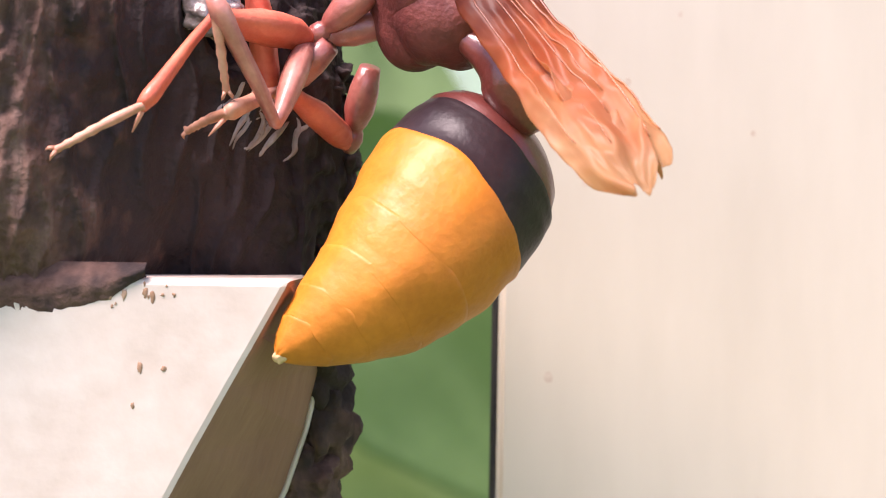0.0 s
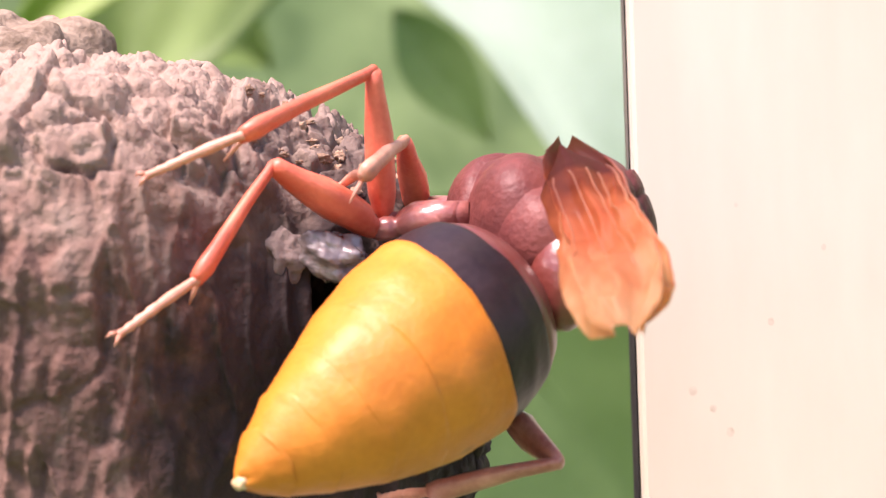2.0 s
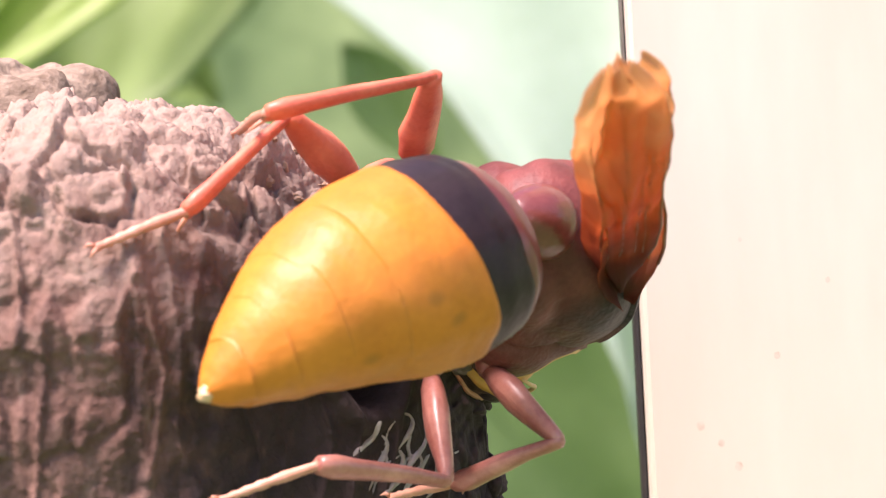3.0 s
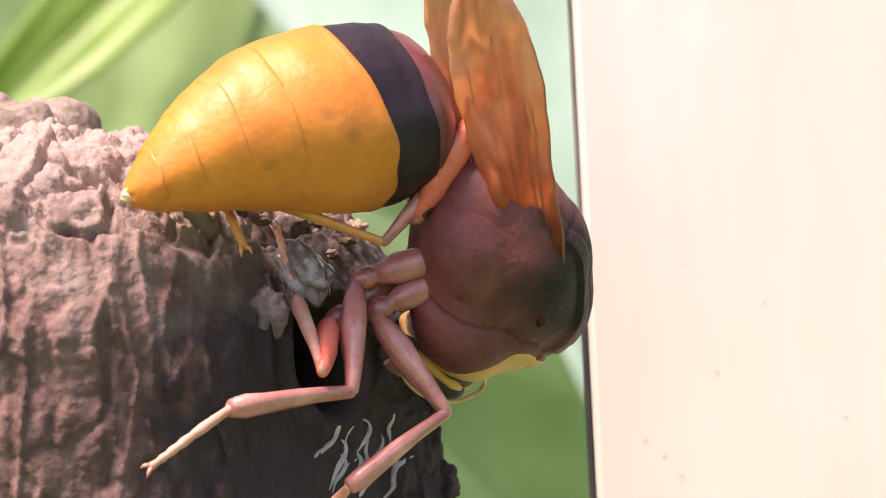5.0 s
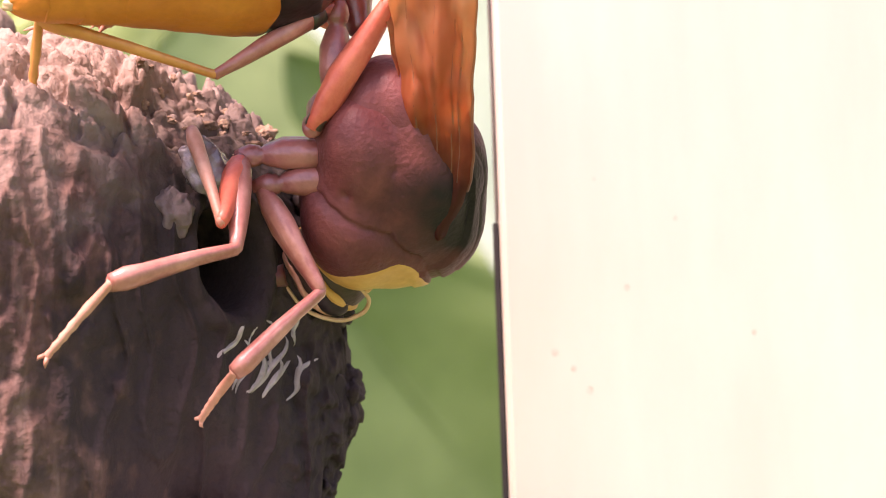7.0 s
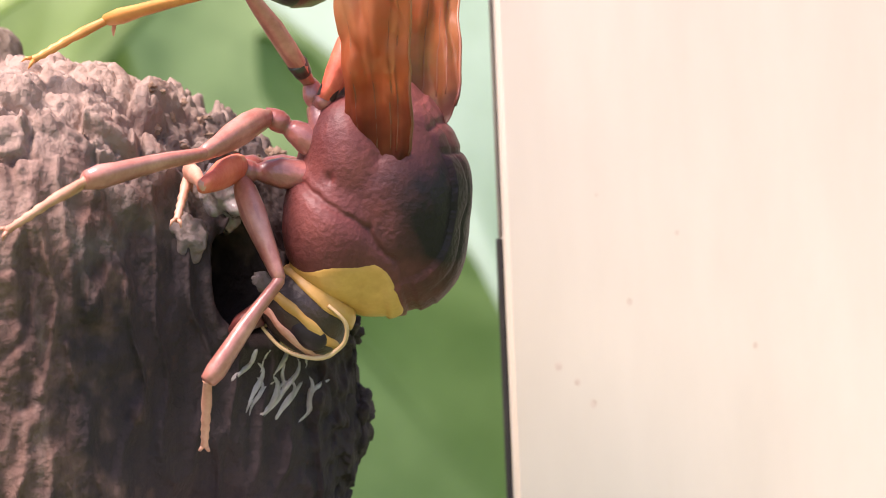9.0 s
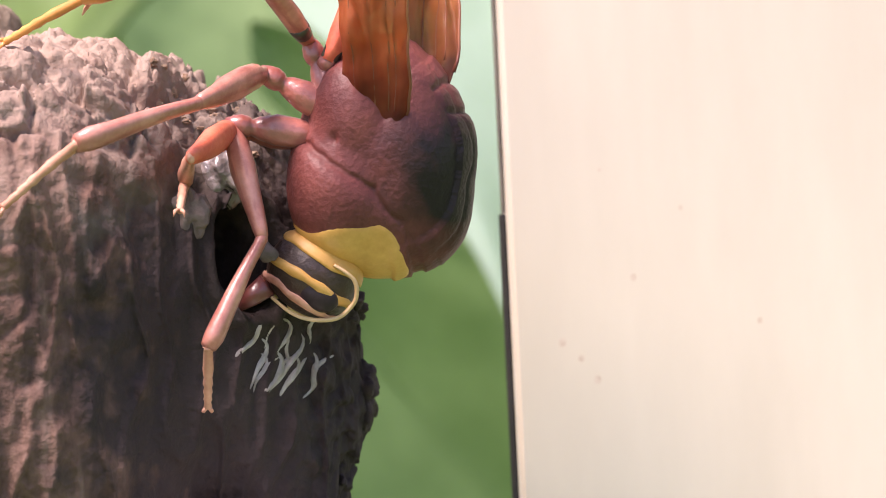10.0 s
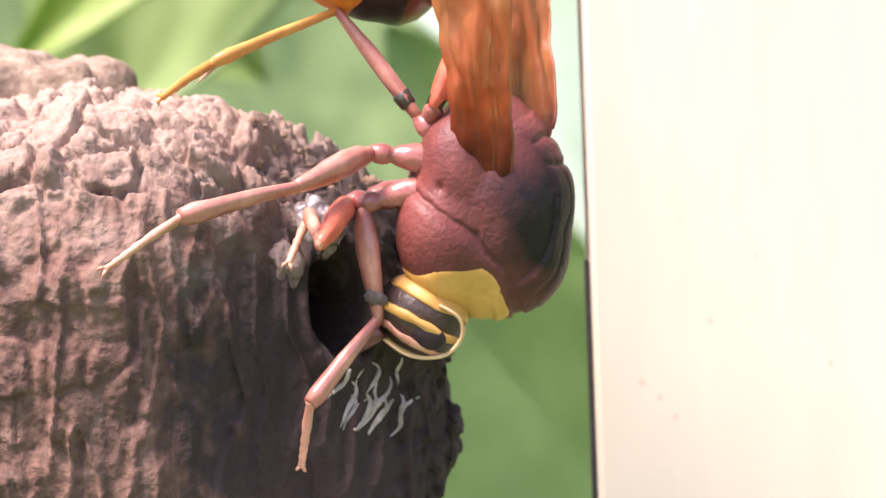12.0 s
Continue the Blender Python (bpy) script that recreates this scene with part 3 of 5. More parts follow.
def gaster_ring(x0, x1, swell, lip, wave=0.0, reach=0.0):
    """One plate of the abdomen, with a soft rear lip and a wavering fore edge."""
    n = 14
    prof = [(x0 - 0.04, gaster_radius(x0) * 0.96 + 0.1 * reach), (x0 - 0.015, gaster_radius(x0) * 0.995 + 0.1 * reach)]
    for i in range(n + 1):
        u = i / n
        x = x0 + (x1 - x0) * u
        prof.append((x, gaster_radius(x) * (1 + swell * math.sin(math.pi * u)) + lip * u ** 4 + 0.1 * reach * (1 - u) ** 2))
    prof += [(x1 + 0.012, prof[-1][1] - 0.004), (x1 + 0.035, gaster_radius(x1) * 0.95)]
    bm = lathe(prof, 72, 0.96)
    for v in bm.verts:
        a = math.atan2(v.co.z, v.co.y)
        fade = max(0, 1 - (v.co.x - x0) / (0.5 * (x1 - x0)))
        if fade > 0:
            v.co.x += min(1, fade) * (-reach * math.cos(a) ** 2 + wave * (0.7 * math.sin(2 * a + 0.6) + noise.noise((2.5 * math.cos(a), 2.5 * math.sin(a), x0))))
        rear = max(0, 1 - (x1 - v.co.x) / 0.5)
        if rear > 0:
            v.co.x += 0.14 * rear * noise.noise((1.7 * math.cos(a), 1.7 * math.sin(a), x1))
            v.co -= Vector((0, v.co.y, v.co.z)) * 0.012 * rear * max(0, 0.2 + noise.noise((2.3 * math.cos(a), 2.3 * math.sin(a), x1 + 5)))
        sag = 0.028 * noise.noise(v.co / 1.3) + 0.012 * noise.noise(Vector((v.co.x * 2.2, 1.2 * math.cos(a), 1.2 * math.sin(a))))
        v.co += Vector((0, v.co.y, v.co.z)) * sag
        v.co.z += gaster_arch(v.co.x)
    return bm


LOBES = [((0, 0, 0), (4.25, 2.85, 3.15)), ((-0.4, 0, 1.2), (3.5, 2.9, 2.45)), ((0.9, 1.1, -1.5), (2.6, 2.0, 1.85)), ((0.9, -1.1, -1.5), (2.6, 2.0, 1.85)),
         ((-2.5, 0, 1.2), (1.9, 2.2, 1.6)), ((1.7, 0, 1.4), (2.3, 2.1, 1.9)), ((-1.9, 1.15, -0.8), (2.2, 1.9, 1.6)), ((-1.9, -1.15, -0.8), (2.2, 1.9, 1.6))]


SEAMS = [  # a plane's normal and offset on the unit ball, the depth, and the side of the body on which the seam shows
    ((0.725, 0.0, -0.689), 0.325, 0.05, lambda d: d.z < 0.25), ((1.0, 0.0, 0.12), -0.34, 0.035, lambda d: d.z > 0.35 and abs(d.y) < 0.5), ((1.0, 0.0, 0.2), -0.56, 0.035, lambda d: d.z > 0.1 and abs(d.y) < 0.5),
    ((0.0, 1.0, 0.0), 0.3, 0.02, lambda d: d.z > 0.5), ((0.0, 1.0, 0.0), -0.3, 0.02, lambda d: d.z > 0.5)]
PITS = [((-0.29, 0.82, -0.47), 0.05), ((0.05, 0.9, -0.3), 0.035), ((0.3, 0.9, -0.05), 0.05), ((-0.5, 0.8, 0.1), 0.06)]


def thorax_reach(d):
    """How far the thorax reaches from its middle along d: its plates meet in narrow seams."""
    total = 0.0
    for c, r in LOBES:
        c = Vector(c)
        a = sum((d[k] / r[k]) ** 2 for k in range(3))
        b = -sum(d[k] * c[k] / r[k] ** 2 for k in range(3))
        e = sum((c[k] / r[k]) ** 2 for k in range(3)) - 1
        disc = b * b - a * e
        if disc > 0:
            total += max(0, (-b + math.sqrt(disc)) / a) ** 14
    relief = 0.0
    for n, w, deep, shows in SEAMS:
        if shows(d):
            off = Vector(n).dot(d) - w - 0.06 * noise.noise(d * 2.1) - 0.02 * noise.noise(d * 7)
            side = min(1.0, max(0.0, off / 0.12))
            relief += 0.7 * deep * side * side * (3 - 2 * side) - 0.75 * deep * math.exp(-(off / 0.024) ** 2)
    for n, r in PITS:
        relief -= 0.05 * math.exp(-((Vector((d.x, abs(d.y), d.z)) - Vector(n)).length / r) ** 2)
    fine = 0.02 * noise.noise(d / 0.45) + 0.005 * noise.noise(d / 0.17) + 0.002 * noise.noise(d / 0.06)
    return total ** (1 / 14) * (0.95 + fine + relief)


def make_wasp():
    wasp = tagged(new("wasp"), "maroon, black and orange wasp working at the nest mouth", "wasp")
    parts = {}
    body = bmesh.new()
    bmesh.ops.create_uvsphere(body, u_segments=220, v_segments=150, radius=1)
    for v in body.verts:
        d = v.co.normalized()
        v.co = d * thorax_reach(d)
    th = part("thorax", body, THORAX, wasp, "glossy maroon thorax with a dark patch")
    parts["thorax"] = th
    for s in (-1, 1):
        part("wing_root", blob((-0.9, 2.3 * s, 1.6), (0.6, 0.3, 0.4), 2.2, 0.2, 0.5, 24, 16, 3), THORAX, th)
    hull = lathe([(-4.8, 0.2), (-4.7, 0.75), (-4.4, 1.35), (-3.9, 1.8), (-3.2, 2.2), (-2.4, 2.5), (-1.2, 2.65), (0, 2.7)], 64)
    for v in hull.verts:
        v.co.z += 0.35
        a = math.atan2(v.co.y, v.co.z)
        v.co += Vector((0, v.co.y, v.co.z)) * (0.05 * noise.noise(v.co / 1.3) - 0.14 * math.exp(-((abs(a) - 1.45) / 0.3) ** 2))
    part("propodeum", hull, THORAX, th)
    cap = bmesh.new()
    rings = []
    for k in range(13):
        ring = []
        for q in range(72):
            a = math.tau * q / 72
            wide = 0.87 - 0.2 * math.sin(a) - 0.55 * max(0, math.sin(a)) + 0.03 * math.sin(9 * a) - 0.4 * max(0, math.cos(a))
            th_ = wide * (1 - k / 12.5)
            d = Vector((math.cos(th_), math.sin(th_) * math.cos(a), math.sin(th_) * math.sin(a)))
            ring.append(cap.verts.new(d * (thorax_reach(d) * (0.97 if k == 0 else 1.008 + 0.012 * min(1, k / 3)))))
        rings.append(ring)
    for r0, r1 in zip(rings, rings[1:]):
        for q in range(72):
            cap.faces.new((r0[q], r0[(q + 1) % 72], r1[(q + 1) % 72], r1[q]))
    cap.faces.new(rings[-1])
    cap.faces.new(rings[0][::-1])
    part("collar", cap, FACE_YELLOW, th, "yellow band on the collar")
    parts["petiole"] = part("petiole", tube(smooth_line([(-0.5, 0, -0.2), (0, 0, 0.1), (0.6, 0, 0.4), (1.2, 0, 0.62), (1.8, 0, 0.7), (2.4, 0, 0.62), (3.0, 0, 0.4), (3.6, 0, 0.2), (4.3, 0, 0)], 3),
                                         [along(k, [(0, 0.1), (1, 0.5), (3, 0.85), (6, 1.15), (9, 1.28), (12, 1.2), (15, 0.95), (18, 0.68), (21, 0.5), (23, 0.4), (24, 0.1)])[0] for k in range(25)], 28), SHINY, wasp,
                            "shiny red-brown waist knob")
    head = part("head", blob((0, 0, 0), (1.5, 1.75, 1.75), 2.2, 0.02, 0.6, 36, 24), HEAD_BROWN, wasp, "dark brown head ringed with yellow")
    parts["head"] = head
    for x0, x1, r0, r1, mt in [(-1.2, -0.6, 1.35, 1.72, FACE_YELLOW), (0.05, 0.42, 1.84, 1.8, FACE_YELLOW), (0.85, 1.15, 1.6, 1.4, PALE_LEG)]:
        n = 6
        prof = [(x0, r0 - 0.5)] + [(x0 + (x1 - x0) * k / n, r0 + (r1 - r0) * k / n + 0.08 * math.sin(math.pi * k / n)) for k in range(n + 1)] + [(x1, r1 - 0.5)]
        band = lathe(prof, 48)
        for v in band.verts:
            v.co.x += 0.16 * noise.noise(v.co / 0.8)
        part("face_band", band, mt, head, "yellow band round the head")
    # Pale blob added by the jaws to stand in for a bright glint.
    part("pellet", blob((0.2, -1.3, -1.9), (0.32, 0.3, 0.45), 2.2, 0.4, 0.5, 24, 16, 3), RIDGE_MUD, head, "small pale blob at the jaws, added for a glint")
    for s in (-1, 1):
        part("eye", blob((0.45, 1.25 * s, 0.5), (0.6, 0.5, 0.85), 2.1, 0, 1, 24, 16), BLACK, head, "dark compound eye")
        part("mandible", tube([(1.2, 0.9 * s, -1.2), (2.0, 0.8 * s, -1.5), (2.6, 0.35 * s, -1.6)], [0.45, 0.34, 0.08], 8), MAROON, head)
        part("antenna", tube(smooth_line([(-0.76, 1.62 * s, 0.43), (-0.77, 1.67 * s, 0.94), (-0.67, 1.54 * s, 1.38), (-0.35, 1.41 * s, 1.68), (0.08, 1.27 * s, 1.79), (0.81, 1.14 * s, 1.59), (1.36, 1.11 * s, 0.85), (1.57, 1.06 * s, 0.08), (1.48, 0.93 * s, -0.84)], 4),
                             [0.06 + 0.03 * math.sin(math.pi * k / 32) for k in range(33)], 8), CREAM_LIMB, head, "cream antenna curled round the head")
    ga = part("gaster", lathe([(x, gaster_radius(x) * (1 if x < 1.8 else 0.93)) for x in [0.02, 0.1, 0.25, 0.4, 0.7, 1.0, 1.3, 1.6, 2.0, 2.4, 2.8]], 48, 0.96), MAROON, wasp,
              "pear-shaped abdomen, maroon at the base")
    parts["gaster"] = ga
    part("plate", gaster_ring(1.85, 4.4, -0.012, 0, 0.1), BLACK, ga, "black abdomen band")
    for x0, x1 in [(4.1, 6.9), (6.75, 8.8), (8.55, 10.2), (10.1, 11.3), (11.25, 12.4)]:
        part("plate", gaster_ring(x0, x1, 0.005, 0.006, 0.2 if x0 < 5 else 0.12, 0.5 if x0 < 5 else 0), YELLOW, ga, "orange-yellow abdomen plate")
    part("tip", blob((12.2, 0, 0.06), (0.4, 0.25, 0.24), 2.2, 0.3, 0.5, 20, 14, 2), CREAM_LIMB, ga, "pale tip of the abdomen")
    for s in (-1, 1):
        parts["wing_right" if s < 0 else "wing_left"] = make_wing(wasp, s)
    for side in ("right", "left"):
        for pair, (f, t, a) in LEG_LENGTHS.items():
            n = pair + "_" + side
            parts[n + "_femur"] = part("femur", tube([(0, 0, 0), (0.5, 0, 0), (f * 0.2, 0, 0.06), (f * 0.4, 0, 0.1), (f * 0.6, 0, 0.08), (f * 0.8, 0, 0.02), (f * 0.93, 0, 0), (f, 0, 0), (f + 0.12, 0, 0)],
                                                     [(1.5 if n == "hind_left" else 0.95 if pair == "hind" else 1.6 if n == "mid_left" else 1.3) * r for r in (0.24, 0.34, 0.44, 0.5, 0.46, 0.36, 0.3, 0.25, 0.12)], 12), PINK_LEG if side == "right" else RED_LEG, wasp, "red-brown thigh")
            parts[n + "_tibia"] = part("tibia", tube([(-0.15, 0, 0), (0.0, 0, 0), (0.3, 0, 0), (t * 0.3, 0, 0.05), (t * 0.5, 0, 0.08), (t * 0.75, 0, 0.05), (t * 0.9, 0, 0), (t, 0, 0), (t + 0.08, 0, 0)],
                                                     [(0.8 if n == "hind_right" else 1.25 if side == "right" else 1) * r for r in (0.14, 0.25, 0.24, 0.29, 0.33, 0.39, 0.43, 0.34, 0.16)], 12), ORANGE if n == "hind_right" else PALE_LEG if n == "fore_left" else PINK_LEG if side == "right" else RED_LEG, wasp,
                                          "orange shin" if n == "hind_right" else "red-brown shin")
            if pair == "hind":
                x0, x1 = (0.75, 1.3) if side == "right" else (0.1, 1.5)
                part("joint_ring", tube([(x0 - 0.06, 0, 0.02), (x0, 0, 0.03), ((x0 + x1) / 2, 0, 0.05), (x1, 0, 0.06), (x1 + 0.06, 0, 0.06)], [0.24, 0.34, 0.37, 0.4, 0.3], 12), DARK_JOINT,
                     parts[n + "_femur"], "blackish joint of the hind leg")
            for piece in ("femur", "tibia"):
                for v in parts[n + "_" + piece].data.vertices:
                    v.co.y *= 0.72
                    v.co += Vector((0, v.co.y, v.co.z)) * 0.22 * noise.noise(v.co * 1400 + Vector((3 * f, 0, 0)))
            parts[n + "_coxa"] = part("coxa", tube([(-0.25, 0, 0), (0.05, 0, 0), (0.35, 0, 0.04), (0.62, 0, 0.02), (0.75, 0, 0), (1.0, 0, 0.05), (1.6, 0, 0.1), (2.4, 0, 0.02), (3.3, 0, -0.05)], [0.22, 0.36, 0.43, 0.38, 0.3, 0.42, 0.58, 0.56, 0.4], 16), COXA, wasp)
            part("spur", tube([(t - 0.2, 0, -0.2), (t + 0.2, 0, -0.6), (t + 0.5, 0, -0.95)], [0.1, 0.08, 0.02], 6), PALE_LEG, parts[n + "_tibia"])
            xs, rs = [-0.05, 0.0], [0.12, 0.2]
            for k, (u0, u1) in enumerate([(0, 0.42), (0.42, 0.58), (0.58, 0.71), (0.71, 0.82), (0.82, 0.93)]):
                r = 0.2 - 0.012 * k
                xs += [a * (u0 + 0.02), a * (u0 + 0.75 * (u1 - u0)), a * (u1 - 0.006)]
                rs += [r * 0.8, r, r * 0.86]
            bm = tube([(x, 0, 0.05 * math.sin(x * 1.4)) for x in xs], rs, 8)
            for cy in (-0.1, 0.1):
                tube([(a * 0.92, cy * 0.6, 0), (a * 0.97, cy * 1.6, 0.02), (a * 1.01, cy * 2.0, -0.14)], [0.09, 0.07, 0.015], 6, bm)
            parts[n + "_tarsus"] = part("tarsus", bm, ORANGE if n == "hind_right" else PALE_LEG, wasp, "pale jointed foot")
    return wasp, parts


LEG_LENGTHS = {"fore": (4.5, 4.5, 2.9), "mid": (4.6, 5.1, 3.6), "hind": (5.5, 6.4, 3.6)}


def make_wing(wasp, s):
    """A wing folded lengthwise and crumpled, along +x from its blunt root, its breadth along z."""
    bm = bmesh.new()
    nx, nz = 90, 36
    grid = []
    for i in range(nx + 1):
        u = i / nx
        half = along(u, [(0, 0.25), (0.04, 0.55), (0.1, 1.0), (0.17, 1.3), (0.25, 1.45), (0.45, 1.5), (0.62, 1.65), (0.75, 1.72), (0.85, 1.55), (0.93, 1.15), (0.98, 0.7), (1, 0.45)])[0]
        half *= 0.88 + 0.1 * noise.noise((u * 4, s, 0)) + 0.04 * noise.noise((u * 14, s, 2))
        row = []
        for j in range(nz + 1):
            w = 2 * j / nz - 1
            near = 0.1 + 0.9 * min(1, u / 0.45)
            pleat = abs((w * 1.25 + 0.2 * noise.noise((u * 2, 8, s)) + 3.3) % 1 - 0.5) - 0.25
            crumple = 0.6 * noise.noise((u * 3, w * 1.1, 4 * s)) + 0.5 * abs(noise.noise((u * 6, w * 1.7 + 2 * u, s))) + 0.07 * abs(noise.noise((u * 17, w * 5, s)))
            notch = 0.45 * math.exp(-((w - 0.15 * s) / 0.16) ** 2) + 0.25 * math.exp(-((w + 0.55 * s) / 0.1) ** 2)
            row.append(bm.verts.new(((13.2 + 0.6 * noise.noise((w * 2.2, s, 3)) - notch * max(0, u - 0.7) / 0.3) * u,
                                     s * (0.45 * near * pleat + 0.5 * w * w * (1 - u)) + crumple * near, half * w + 0.3 * math.sin(2 * u))))
        grid.append(row)
    for i in range(nx):
        for j in range(nz):
            bm.faces.new((grid[i][j], grid[i + 1][j], grid[i + 1][j + 1], grid[i][j + 1]))
    ex = bmesh.ops.extrude_face_region(bm, geom=bm.faces[:])
    for v in [g for g in ex["geom"] if isinstance(g, bmesh.types.BMVert)]:
        v.co.y += 0.03
    edge = [grid[i][nz].co.copy() for i in range(12, 78, 3)]
    veins = [[grid[i][min(nz, max(0, round(j + lean * i)))].co.copy() for i in range(15, last, 3)] for j, lean, last in ((9, -0.03, 70), (17, 0.03, 76), (24, 0.05, 66), (28, 0.04, 60))]
    wing = part("wing", bm, WING, wasp, "amber wing folded lengthwise")
    part("vein", tube(edge, [0.07 - 0.0018 * k for k in range(len(edge))], 8), VEIN, wing, "dark leading vein")
    for v in veins:
        part("vein", tube(v, [0.04 - 0.001 * k for k in range(len(v))], 6), VEIN, wing)
    return wing


WASP, PARTS = make_wasp()


